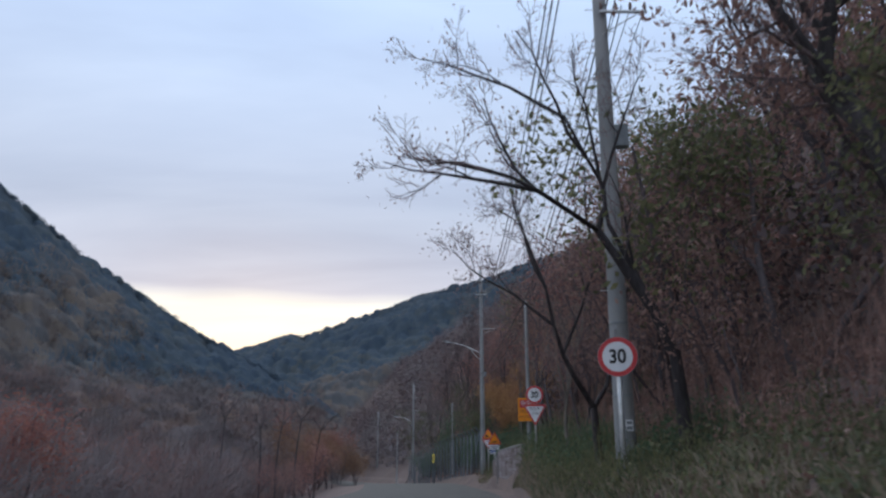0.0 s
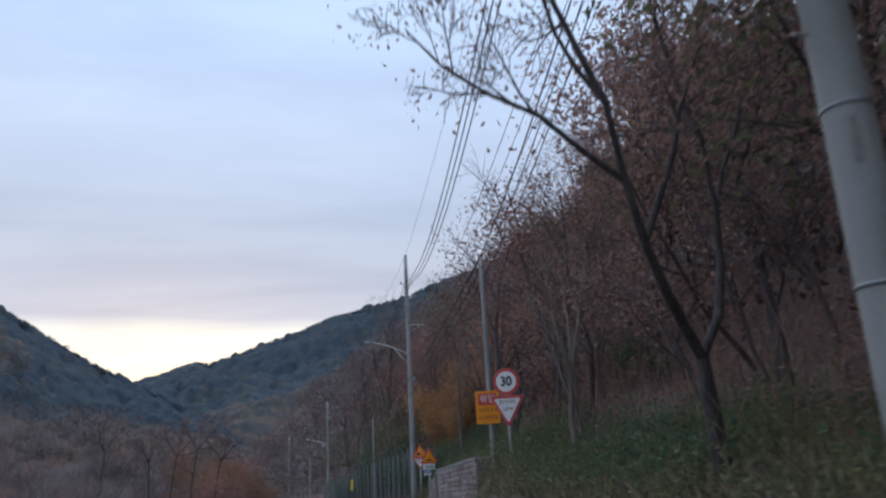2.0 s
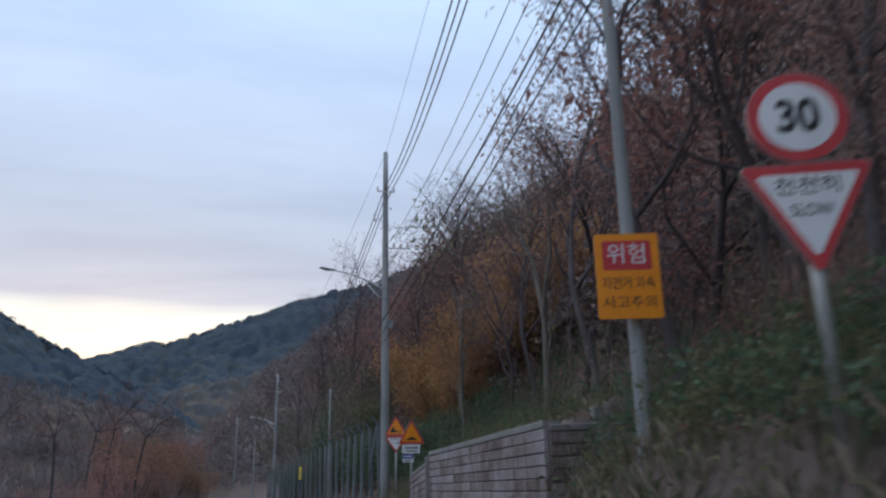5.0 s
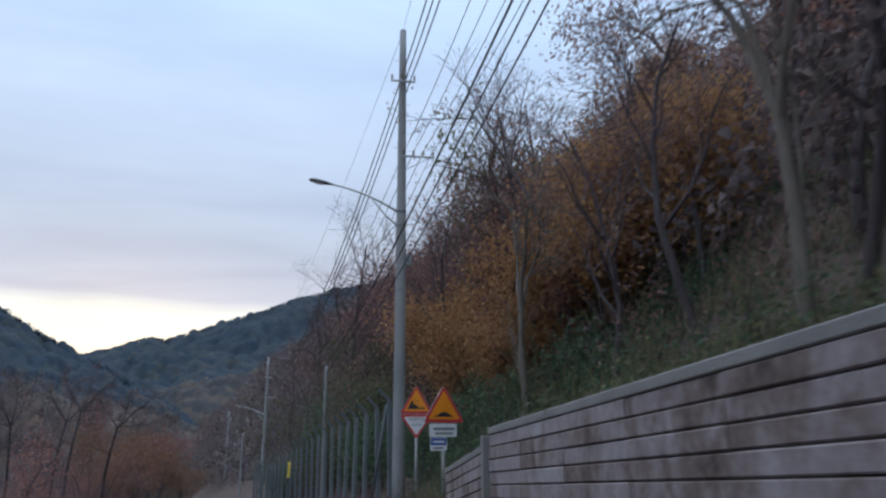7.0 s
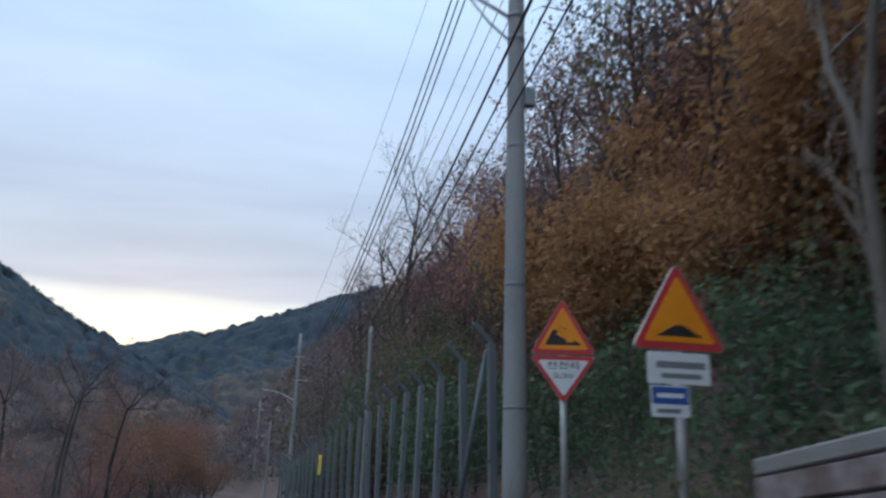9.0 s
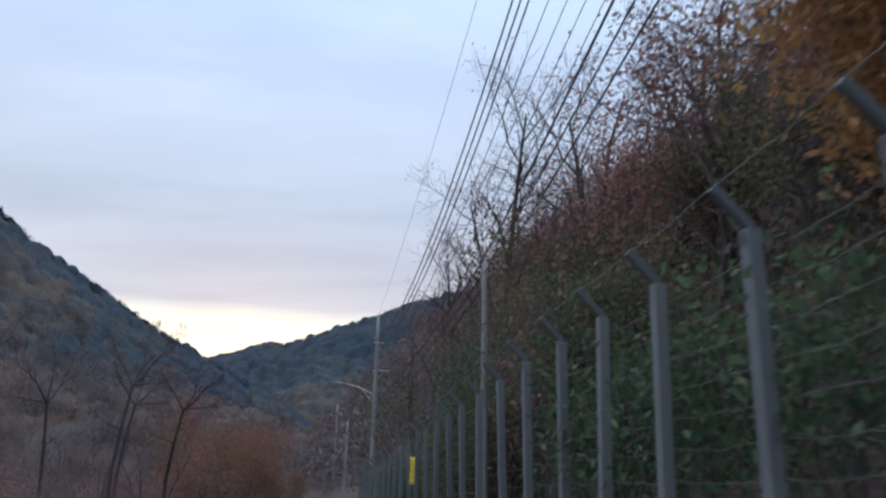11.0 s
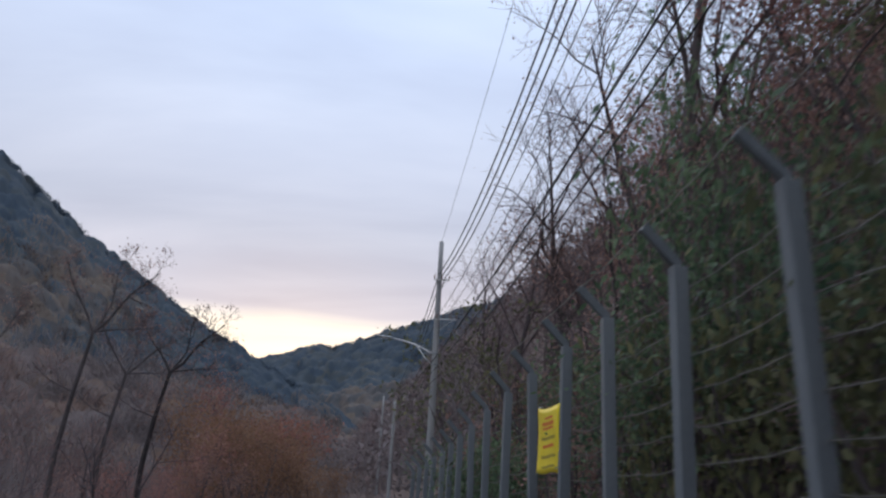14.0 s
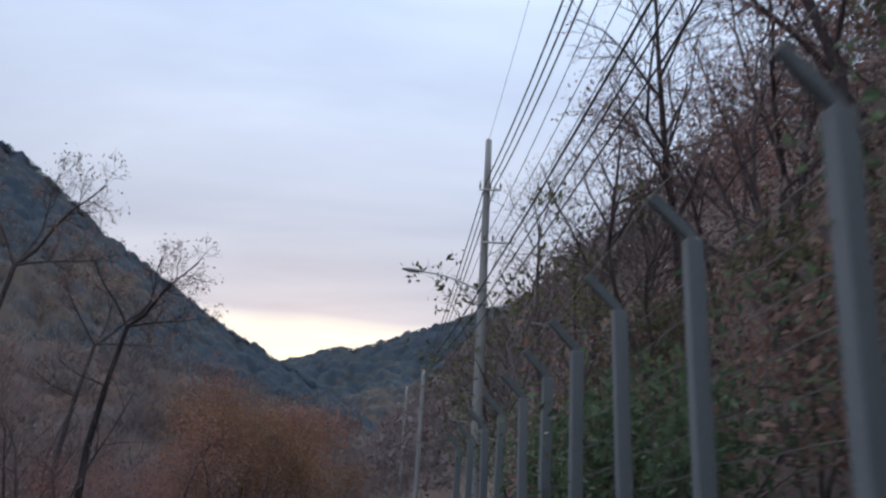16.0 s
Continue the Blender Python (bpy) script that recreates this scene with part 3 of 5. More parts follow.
# ---- trees and shrubs ----
def limb(rng, wood, twigs, tips, at, heading, length, radius, level, last, spread, kids, rise):
    """Grows one limb and its side shoots; thick wood and twigs go to separate lists."""
    steps = (5, 4, 3, 2, 2)[level]
    pts, rads, p, d = [at.copy()], [radius], at.copy(), heading.normalized()
    for i in range(steps):
        d = (d + Vector(rng.normal(size=3)) * (0.15 + 0.06 * level) + Vector((0, 0, rise))).normalized()
        p = p + d * (length / steps)
        pts.append(p.copy())
        rads.append(max(0.004, radius * (1 - 0.75 * (i + 1) / steps)))
    tube(*(wood if level < 2 else twigs), pts, rads, (7, 4, 3, 3, 3)[level], cap=False)
    if level >= last:
        tips += [(pts[-1], d), (pts[len(pts) // 2], d)]
        return
    n = kids[level]
    for k in range(n):
        f = (0.35 if level == 0 else 0.2) + 0.65 * (k + rng.random() * 0.8) / n
        i = min(int(f * steps), steps - 1)
        q = pts[i].lerp(pts[i + 1], f * steps - i)
        dd = (pts[i + 1] - pts[i]).normalized()
        side = dd.orthogonal()
        side.rotate(Matrix.Rotation(k * 2.4 + rng.random() * 1.5, 3, dd))
        h = (dd + side.normalized() * (spread * (0.7 + 0.6 * rng.random()))).normalized()
        limb(rng, wood, twigs, tips, q, h, length * (0.40 + 0.22 * rng.random()) * (1.15 - 0.45 * f) * (0.78 if level == 0 else 1), max(0.005, rads[i] * 0.55), level + 1, last, spread, kids, rise * 0.8)


def leaves(rng, tips, V, F, each, size, scatter):
    for p, d in tips:
        for _k in range(each):
            c = p + Vector(rng.normal(size=3)) * scatter
            a = Vector(rng.normal(size=3)).normalized()
            b = a.cross(Vector(rng.normal(size=3))).normalized()
            s = size * (0.6 + 0.8 * rng.random())
            k = len(V)
            V += [c - a * s, c + b * s * 0.45 - a * s * 0.1, c + a * s, c - b * s * 0.45 + a * s * 0.1]
            F.append((k, k + 1, k + 2, k + 3))


def tree(name, label, seed, height, radius, mat_wood, leaf="", each=0, leaf_size=0.06, scatter=0.2, spread=0.9, kids=(6, 6, 5, 0), last=3, rise=0.05, lean=(0, 0, 1),
         stems=1, trunk_path=None, limbs=(), group="", boughs=()):
    """A tree or shrub standing at its own origin: wood, twigs and leaves as parts."""
    rng = np.random.default_rng(seed)
    wood, twigs, tips = ([], []), ([], []), []
    if trunk_path:
        pts = [Vector(p) for p in trunk_path]
        tube(*wood, pts, [radius * (1 - 0.45 * i / (len(pts) - 1)) for i in range(len(pts))], 9, cap=False)
        for path, r in boughs:
            tube(*wood, [Vector(p) for p in path], [r * (1 - 0.5 * k / (len(path) - 1)) for k in range(len(path))], 7, cap=False)
            pts += [Vector(p) for p in path]
        for i, heading, length, r in limbs:
            limb(rng, wood, twigs, tips, pts[i], Vector(heading), length, r, 0 if length > 2.4 else 1, last, spread, kids, rise)
    for s in range(stems if not trunk_path else 0):
        a = Vector(lean) + (Vector((math.cos(s * 2.5 + seed), math.sin(s * 2.5 + seed), 0)) * (0.38 if stems > 1 else 0.05))
        limb(rng, wood, twigs, tips, Vector((0, 0, -0.15)), a, height * (0.8 + 0.3 * rng.random()), radius * (1 if s == 0 else 0.75), 0, last, spread, kids, rise)
    top = tagged(new(name), label, "shrub" if "shrub" in name else "tree", group)
    if wood[0]:
        ob_mesh("trunk", *wood, mat_wood, top, smooth=True)
    if twigs[0]:
        ob_mesh("crown", *twigs, mat_wood if mat_wood is M_PALE_BARK else M_TWIG, top, "fine bare twigs")
    if each:
        V, F = [], []
        leaves(rng, tips if each > 2 else tips[::2], V, F, each, leaf_size, scatter)
        ob_mesh("foliage", V, F, LEAF[leaf], top)
    return top


def place(ob, x, y, turn_z=0.0, size=1.0, sink=0.1, tall=None):
    """Stands a copy of ob on the ground."""
    return copy_thing(ob, Matrix.LocRotScale((x, y, ground_z(x, y) - sink), Euler((0, 0, turn_z)), (size, size, (tall or size))))


kinds = {}
kinds["bare_a"] = tree("bare_tree", "bare grey-brown tree with fine twigs", 21, 6.0, 0.06, M_GREY_BARK, "brown", 1, 0.026, 0.08, spread=0.85, kids=(7, 5, 4, 0), rise=0.05, group="bare trees on the slope")
kinds["bare_b"] = tree("bare_tree", "bare grey-brown tree with fine spreading twigs", 22, 6.4, 0.085, M_GREY_BARK, "", 0, 0.03, 0.1, spread=0.95, kids=(8, 5, 4, 0), rise=0.04, group="bare trees on the slope")
kinds["bare_c"] = tree("bare_tree", "many-stemmed bare tree with a few dry leaves", 23, 5.4, 0.07, M_GREY_BARK, "brown", 2, 0.04, 0.2, stems=3, kids=(5, 5, 4, 0), rise=0.03, group="bare trees on the slope")
kinds["twiggy"] = tree("twiggy_tree", "grey-brown tree with a dense crown of twigs and few small leaves", 24, 5.6, 0.066, M_GREY_BARK, "brown", 3, 0.034, 0.16, spread=0.85, kids=(8, 6, 5, 0), rise=0.04, group="twiggy trees on the slope")
kinds["tall"] = tree("tall_tree", "tall bare tree with a broad twiggy crown above the fence", 25, 9.5, 0.115, M_GREY_BARK, "brown", 1, 0.035, 0.12, spread=0.92, kids=(10, 8, 6, 0), rise=0.035, group="tall bare trees above the fence")
kinds["brown_a"] = tree("brown_tree", "small tree full of dry brown leaves", 31, 4.6, 0.066, M_GREY_BARK, "brown", 6, 0.05, 0.32, kids=(6, 5, 4, 0), group="brown trees on the slope")
kinds["brown_b"] = tree("brown_tree", "small two-stemmed tree full of dry brown leaves", 32, 4.0, 0.06, M_GREY_BARK, "brown", 7, 0.05, 0.32, stems=2, kids=(4, 5, 4, 0), group="brown trees on the slope")
kinds["russet"] = tree("russet_tree", "tree with reddish-brown autumn leaves", 33, 5.0, 0.066, M_GREY_BARK, "russet", 6, 0.05, 0.32, kids=(6, 5, 4, 0), group="russet trees on the slope")
kinds["amber"] = tree("amber_tree", "tree with orange and amber autumn leaves", 34, 4.4, 0.08, M_GREY_BARK, "amber", 20, 0.068, 0.36, stems=2, kids=(4, 5, 4, 0), group="amber trees on the slope")
kinds["olive"] = tree("olive_tree", "tree with dull olive-green leaves", 35, 4.6, 0.066, M_GREY_BARK, "olive", 9, 0.06, 0.30, kids=(6, 5, 4, 0), group="olive trees on the slope")
kinds["rust"] = tree("rust_tree", "rounded tree with rusty orange autumn leaves", 36, 5.0, 0.066, M_GREY_BARK, "rust", 8, 0.066, 0.40, stems=2, kids=(5, 5, 4, 0), spread=1.0, group="rusty trees by the stream")
kinds["red"] = tree("red_tree", "broad tree with dull red autumn leaves", 37, 5.0, 0.066, M_GREY_BARK, "red", 9, 0.07, 0.42, stems=3, kids=(5, 5, 4, 0), spread=1.0, group="red trees by the stream")
kinds["hedge"] = tree("hedge_shrub", "tall dark green bush behind the fence", 45, 2.3, 0.03, M_GREY_BARK, "green", 10, 0.038, 0.22, stems=4, kids=(4, 4, 0), last=2, spread=0.9, group="bushes behind the fence")
kinds["shrub_brown"] = tree("shrub", "low brown-leaved shrub on the slope", 41, 1.5, 0.03, M_GREY_BARK, "brown", 6, 0.043, 0.18, stems=3, kids=(3, 4, 0), last=2, spread=1.0, group="shrubs on the slope")
kinds["shrub_olive"] = tree("shrub", "low olive-green shrub on the bank", 42, 1.3, 0.03, M_GREY_BARK, "olive", 8, 0.042, 0.18, stems=3, kids=(3, 4, 0), last=2, spread=1.0, group="shrubs on the bank")
kinds["shrub_green"] = tree("shrub", "low dark green leafy shrub on the bank", 43, 1.2, 0.025, M_GREY_BARK, "green", 13, 0.04, 0.16, stems=3, kids=(3, 4, 0), last=2, spread=1.0, group="green shrubs on the bank")
kinds["shrub_bare"] = tree("shrub", "tangle of bare brown stems", 44, 2.0, 0.02, M_GREY_BARK, "brown", 2, 0.05, 0.15, stems=5, kids=(4, 4, 0), last=2, spread=0.8, group="bare shrubs on the slope")
for k, o in enumerate(kinds.values()):          # the first of each kind stands high on the slope
    o.matrix_world = pose(24 + 2.2 * (k % 4), 12 + 7 * k, ground_z(24 + 2.2 * (k % 4), 12 + 7 * k) - 0.1)

rng = np.random.default_rng(5)


def tone(y, d):
    """Which kinds grow where along the slope."""
    if 41 < y < 56 and d < 8:
        return ["amber", "amber", "amber", "brown_a", "olive", "russet"]
    if y >= 57 and d < 7:
        return ["bare_a", "bare_b", "bare_b"]
    if y >= 70:
        return ["brown_a", "russet", "brown_b", "bare_b", "russet"]
    if 53 <= y < 66:
        return ["brown_a", "russet", "russet", "bare_b", "bare_a", "olive", "brown_b"]
    if 24 < y <= 41:
        return ["brown_a", "brown_b", "bare_c", "russet", "olive", "bare_a"]
    if y <= 12:
        return ["brown_a", "brown_b", "olive", "brown_b", "bare_c"]
    return ["brown_a", "brown_b", "bare_a", "bare_b", "russet", "bare_c"]


for y0 in np.arange(-6, 95, 2.0):
    for d0, gap in ((3.4, 1.0), (5.8, 1.0), (8.6, 1.0), (12.5, 1.0), (17.5, 1.1)):
        if rng.random() > (0.75 if d0 < 8 else 0.5 if d0 < 11 else 0.26) * (1 if y0 < 84 else 0.4):
            continue
        y, d = y0 + rng.normal() * 0.6, d0 + rng.normal() * 0.7
        if 29 < y < 41 and d < 5.2:
            continue
        if 40 < y < 47 and d < 3.2:
            continue
        kind = tone(y, d)[int(rng.random() * len(tone(y, d)))]
        if d0 > 15 and y > 44:
            continue
        x = lane(y) + EDGE + d
        s = 0.95 + 0.5 * rng.random()
        if d < 5:
            s *= 0.62
        elif 44 < y < 62:
            s *= 0.68
        place(kinds[kind], x, y, rng.random() * 6.28, s, tall=s * (0.9 + 0.3 * rng.random()))
for y in np.arange(-4, 58, 0.95):
    d = 1.9 + rng.random() ** 1.4 * 7
    if 28.5 < y < 40.5:
        d = max(d, 2.6) + 0.6
    if y > 44:
        d += 0.6
    kind = ["shrub_brown", "shrub_olive", "shrub_bare", "shrub_brown", "shrub_bare", "shrub_green"][int(rng.random() * 6)]
    if d < 3.6 and y < 44 and rng.random() < 0.55:
        kind = ("shrub_olive", "shrub_green")[int(rng.random() * 2)]
    s = 0.7 + 0.5 * rng.random()
    place(kinds[kind], lane(y) + EDGE + d, y, rng.random() * 6.28, s if d > 3 else s * 0.6)

for y in np.arange(15, 95, 3.0):
    d = 3.4 + 3.8 * rng.random()
    if 29 < y < 42:
        d += 1.6
    s = 1.2 + 0.4 * rng.random()
    if y > 44:
        d += 2.0
    place(kinds[("bare_a", "bare_b", "bare_c")[int(rng.random() * 3)]], lane(y) + EDGE + d, y, rng.random() * 6.28, s * 0.86, tall=s * 0.98)

for y in np.arange(-2, 24, 2.2):
    kind = ("brown_a", "olive", "brown_b", "russet")[int(rng.random() * 4)]
    place(kinds[kind], lane(y) + EDGE + 5.2 + 2.2 * rng.random(), y, rng.random() * 6.28, 1.35, tall=1.6)

# leafy trees and brush filling the upper slope
for y in np.arange(33, 45, 1.2):
    kind = ("brown_a", "russet", "olive", "brown_b", "brown_a")[int(rng.random() * 5)]
    place(kinds[kind], lane(y) + EDGE + 8 + 7 * rng.random(), y, rng.random() * 6.28, 1.25, tall=1.35)
for y in np.arange(45, 78, 1.2):
    kind = ("shrub_brown", "shrub_bare", "shrub_brown", "shrub_olive")[int(rng.random() * 4)]
    place(kinds[kind], lane(y) + EDGE + 8 + 12 * rng.random(), y, rng.random() * 6.28, 2.0 + rng.random(), tall=1.6)

for y in np.arange(58, 84, 1.9):
    kind = ("olive", "russet", "brown_a", "russet", "olive", "brown_b")[int(rng.random() * 6)]
    place(kinds[kind], fence_x(y) + 5.0 + 3.6 * rng.random(), y, rng.random() * 6.28, 1.15, tall=1.2)
for x, y, k in ((7.0, 42.6, 1.05), (8.2, 44.6, 1.15), (6.6, 46.2, 0.95), (9.4, 47.4, 1.1), (6.4, 49.0, 0.85), (5.7, 47.4, 0.72), (5.9, 50.6, 0.8), (8.8, 41.8, 1.15), (7.6, 44.0, 0.9), (6.2, 44.6, 0.7), (5.5, 49.2, 0.95), (6.1, 52.0, 1.05)):
    place(kinds["amber"], x, y, x + y, k)

# taller bare trees standing behind the amber ones
for x, y, k, kind in ((8.6, 45.0, 1.35, "bare_a"), (9.8, 47.5, 1.3, "bare_b"), (8.2, 50.0, 1.3, "bare_a"), (10.4, 51.5, 1.4, "bare_b"), (8.0, 54.0, 1.25, "bare_b"), (9.6, 56.5, 1.35, "bare_a"),
                      (7.6, 59.0, 1.2, "bare_a"), (10.2, 40.5, 1.25, "bare_b"), (9.4, 37.5, 1.2, "twiggy"), (8.9, 43.4, 1.1, "bare_c")):
    place(kinds[kind], x, y, x * 3 + y, k)

# green shrubs on the bank round the warning signs
for k, y in enumerate(np.arange(39.4, 49, 0.62)):
    place(kinds["shrub_green" if k % 3 else "shrub_olive"], lane(y) + EDGE + (3.0 if y < 41.5 else 1.9) + 3.6 * (k * 0.618 % 1), y, y * 2.7, 0.8 + 0.5 * (k * 0.382 % 1))

# tall trees whose crowns stand against the sky
for x, y, k, kind in ((5.6, 50.2, 1.45, "twiggy"), (5.4, 59.0, 1.45, "twiggy"), (6.0, 57.0, 1.4, "russet"), (6.9, 48.2, 1.3, "russet"), (6.8, 50.0, 1.25, "twiggy"), (6.9, 52.6, 1.3, "russet"), (6.2, 55.0, 1.2, "twiggy"), (5.6, 51.2, 1.05, "russet"), (6.0, 53.8, 1.1, "brown_a"),
                      (3.4, 72.0, 1.5, "tall"), (4.8, 66.0, 1.2, "tall"), (3.0, 77.0, 1.3, "tall"), (1.6, 81.0, 1.15, "tall"), (0.5, 86.0, 1.1, "tall"), (-0.6, 92.0, 1.1, "tall"), (2.9, 66.4, 0.9, "twiggy"), (1.9, 76.0, 1.0, "twiggy"),
                      (6.4, 45.5, 1.0, "tall"), (6.1, 49.4, 0.95, "tall"), (2.4, 70.4, 1.05, "twiggy"), (4.4, 59.4, 1.3, "russet"), (4.9, 61.6, 1.3, "brown_b"), (4.2, 63.4, 1.2, "olive"),
                      (4.4, 26.6, 1.35, "twiggy"), (5.4, 28.4, 1.15, "twiggy"), (5.2, 31.0, 1.2, "twiggy"), (4.6, 24.2, 1.25, "twiggy"), (6.0, 27.4, 1.3, "russet"), (4.7, 22.0, 1.0, "twiggy"), (5.6, 33.4, 1.2, "twiggy"),
                      (5.8, 36.2, 1.15, "twiggy"), (5.6, 39.2, 1.1, "twiggy"), (6.6, 30.0, 1.4, "brown_a"), (6.8, 34.6, 1.35, "russet"),
                      (4.9, 11.8, 1.35, "olive"), (5.6, 9.8, 1.5, "brown_b"), (6.2, 13.5, 1.5, "olive"), (5.2, 15.5, 1.3, "brown_a")):
    place(kinds[kind], x, y, x * 2 + y, k)

for x, y, k, tall, kind in ((6.2, 50.4, 1.15, 1.75, "brown_a"), (7.2, 54.4, 1.3, 1.8, "russet"), (6.0, 47.2, 1.0, 1.4, "russet"), (7.6, 47.4, 1.25, 1.4, "amber"), (7.4, 51.6, 1.3, 1.9, "olive"),
                            (1.5, 64.8, 1.2, 1.9, "hedge"), (1.75, 66.4, 1.3, 2.2, "hedge"), (2.3, 67.6, 1.2, 2.0, "hedge")):
    place(kinds[kind], x, y, x * 2 + y, k, tall=tall)

# dull thicket under and between the trees of the slope
thicket_grid = np.array([[(lane(y) + EDGE + d, y, ground_z(lane(y) + EDGE + d, y) + 0.1) for d in np.arange(3.8, 25, 1.6)] for y in np.arange(-4, 94, 2.0)])
forest("thicket", thicket_grid, 560, 1.9, [LEAF["brown"], M_THICKET, LEAF["russet"]], "dull mauve-brown thicket under the trees of the slope", 20, flakes=150, fleck=0.036, even=1.0, patch=0.08, bands=(1.2, 1.2))

# the leaning roadside tree, its crown held out over the road
gz = ground_z(3.55, 9.45)
lead = tree("leaning_tree", "dark bare tree leaning out over the road behind a pole", 51, 5, 0.105, M_BARK, "brown", 1, 0.028, 0.10, spread=0.75, kids=(6, 5, 4, 0), rise=0.035,
            trunk_path=[(0.03, 0, -0.25), (0.0, 0, 2.0 - gz), (-0.05, 0.01, 2.68 - gz), (-0.30, 0.05, 3.32 - gz), (-0.70, 0.12, 4.02 - gz), (-1.01, 0.25, 4.60 - gz)],
            boughs=[([(-1.01, 0.25, 4.60 - gz), (-0.88, 0.25, 5.0 - gz), (-0.86, 0.35, 5.35 - gz), (-1.15, 0.2, 5.8 - gz), (-1.5, -0.1, 6.3 - gz)], 0.042),
                    ([(-0.28, 0.05, 3.30 - gz), (-0.45, 0.35, 3.95 - gz), (-0.75, 0.6, 4.8 - gz), (-0.80, 0.8, 5.6 - gz)], 0.055),
                    ([(-1.01, 0.25, 4.60 - gz), (-1.65, -0.55, 4.70 - gz), (-2.1, -1.0, 4.82 - gz), (-2.5, -1.2, 4.95 - gz), (-2.9, -1.2, 5.05 - gz)], 0.042)],
            limbs=[(10, (-1.0, 0.0, 0.55), 2.5, 0.035), (9, (-0.6, 0.3, 0.9), 2.5, 0.035), (14, (0.1, 0.2, 1.0), 2.5, 0.035), (19, (-1.0, 0.05, 0.05), 1.2, 0.025), (17, (-0.9, 0.2, 0.35), 2.5, 0.035),
                   (16, (-0.8, 0.5, 0.55), 2.5, 0.035), (18, (-0.9, -0.2, 0.3), 1.6, 0.025), (8, (0.3, 0.1, 1.0), 2.5, 0.03), (12, (0.25, -0.1, 1.0), 1.7, 0.03), (4, (0.3, -0.2, 0.9), 1.2, 0.025)])
lead.matrix_world = pose(3.55, 9.45, gz)
gz = ground_z(3.25, 13.8)
fork_tree = tree("forked_tree", "dark forked bare tree rising from the grassy bank", 52, 5, 0.12, M_BARK, "brown", 2, 0.028, 0.14, spread=0.7, kids=(6, 6, 5, 0), rise=0.05,
                 trunk_path=[(0.05, 0, -0.25), (0.02, 0, 0.2), (-0.03, 0, 2.05 - gz)],
                 boughs=[([(-0.03, 0, 2.05 - gz), (-0.45, -0.35, 2.6 - gz), (-0.72, -0.6, 3.05 - gz), (-0.90, -0.75, 3.6 - gz), (-1.05, -0.9, 4.3 - gz)], 0.06),
                         ([(-0.03, 0, 2.05 - gz), (0.28, 0.1, 2.5 - gz), (0.40, 0.15, 3.0 - gz), (0.45, 0.15, 3.6 - gz), (0.42, 0.15, 4.4 - gz)], 0.052)],
                 limbs=[(7, (-0.25, 0.0, 1.0), 2.6, 0.04), (5, (0.35, 0.1, 1.0), 2.5, 0.04), (6, (-0.9, -0.2, 0.6), 2.5, 0.035), (12, (-0.1, 0.1, 1.0), 2.8, 0.04), (11, (0.3, 0.2, 1.0), 2.5, 0.03), (7, (-0.6, 0.3, 0.8), 2.5, 0.03)])
fork_tree.matrix_world = pose(3.25, 13.8, gz)
gz = ground_z(3.72, 19.7)
pale_tree = tree("pale_tree", "slim grey-barked bare tree on the bank", 53, 4, 0.075, M_PALE_BARK, "brown", 1, 0.03, 0.15, spread=0.55, kids=(5, 5, 4, 0), rise=0.08,
                 trunk_path=[(0.03, 0.05, -0.2), (0.0, 0.05, 1.1 - gz), (-0.05, 0.05, 1.65 - gz), (0.02, 0.05, 2.5 - gz)],
                 limbs=[(3, (-0.3, 0, 0.95), 2.5, 0.04), (3, (0.5, 0.05, 0.9), 2.5, 0.045), (3, (0.05, 0.3, 1.0), 2.5, 0.03), (2, (0.35, -0.1, 1.0), 1.8, 0.025)])
pale_tree.matrix_world = pose(3.72, 19.7, gz)
for px, py, s, r in ((4.9, 33.0, 1.25, 1.2), (4.9, 41.8, 1.3, 4.0), (6.0, 24.5, 1.3, 2.0), (5.2, 52.5, 1.1, 3.0)):
    place(pale_tree, px, py, r, s)
gz = ground_z(5.0, 4.2)
big = tree("old_tree", "thick dark trunk with heavy limbs on the slope", 54, 8, 0.22, M_BARK, "brown", 3, 0.07, 0.3, spread=0.8, kids=(7, 6, 5, 0))
big.matrix_world = pose(5.6, 6.5, ground_z(5.6, 6.5) - 0.1)

# trees across the road and along the stream
leftside = [(-22, 100, "bare_b", 1.3),
            (-13.5, 96, "brown_a", 0.9), (-18, 112, "russet", 1.0), (-21, 122, "russet", 1.2), (-24, 110, "brown_a", 1.2), (-15.5, 62, "russet", 0.85), (-28, 118, "russet", 1.3), (-27, 130, "brown_a", 1.2),
            (-20, 66, "brown_b", 1.2), (-24, 74, "brown_a", 1.3), (-30, 96, "russet", 1.4), (-32, 84, "brown_b", 1.4), (-27, 62, "russet", 1.3), (-22, 54, "russet", 1.1), (-18, 50, "brown_a", 0.9),
            (-26, 46, "brown_b", 1.2), (-33, 68, "bare_a", 1.5), (-36, 105, "brown_a", 1.5), (-17, 42, "russet", 0.9), (-23, 36, "russet", 1.15), (-30, 40, "brown_a", 1.4), (-34, 54, "olive", 1.4),
            (-20, 128, "brown_b", 1.3), (-23, 140, "russet", 1.2), (-30, 140, "russet", 1.4), (-35, 126, "brown_a", 1.4), (-40, 92, "bare_b", 1.6), (-38, 76, "russet", 1.5), (-24, 150, "brown_a", 1.2),
            (-20, 118, "brown_a", 1.0), (-26, 102, "brown_b", 1.2), (-31, 110, "bare_c", 1.4)]
gz = ground_z(-14.4, 87.6)
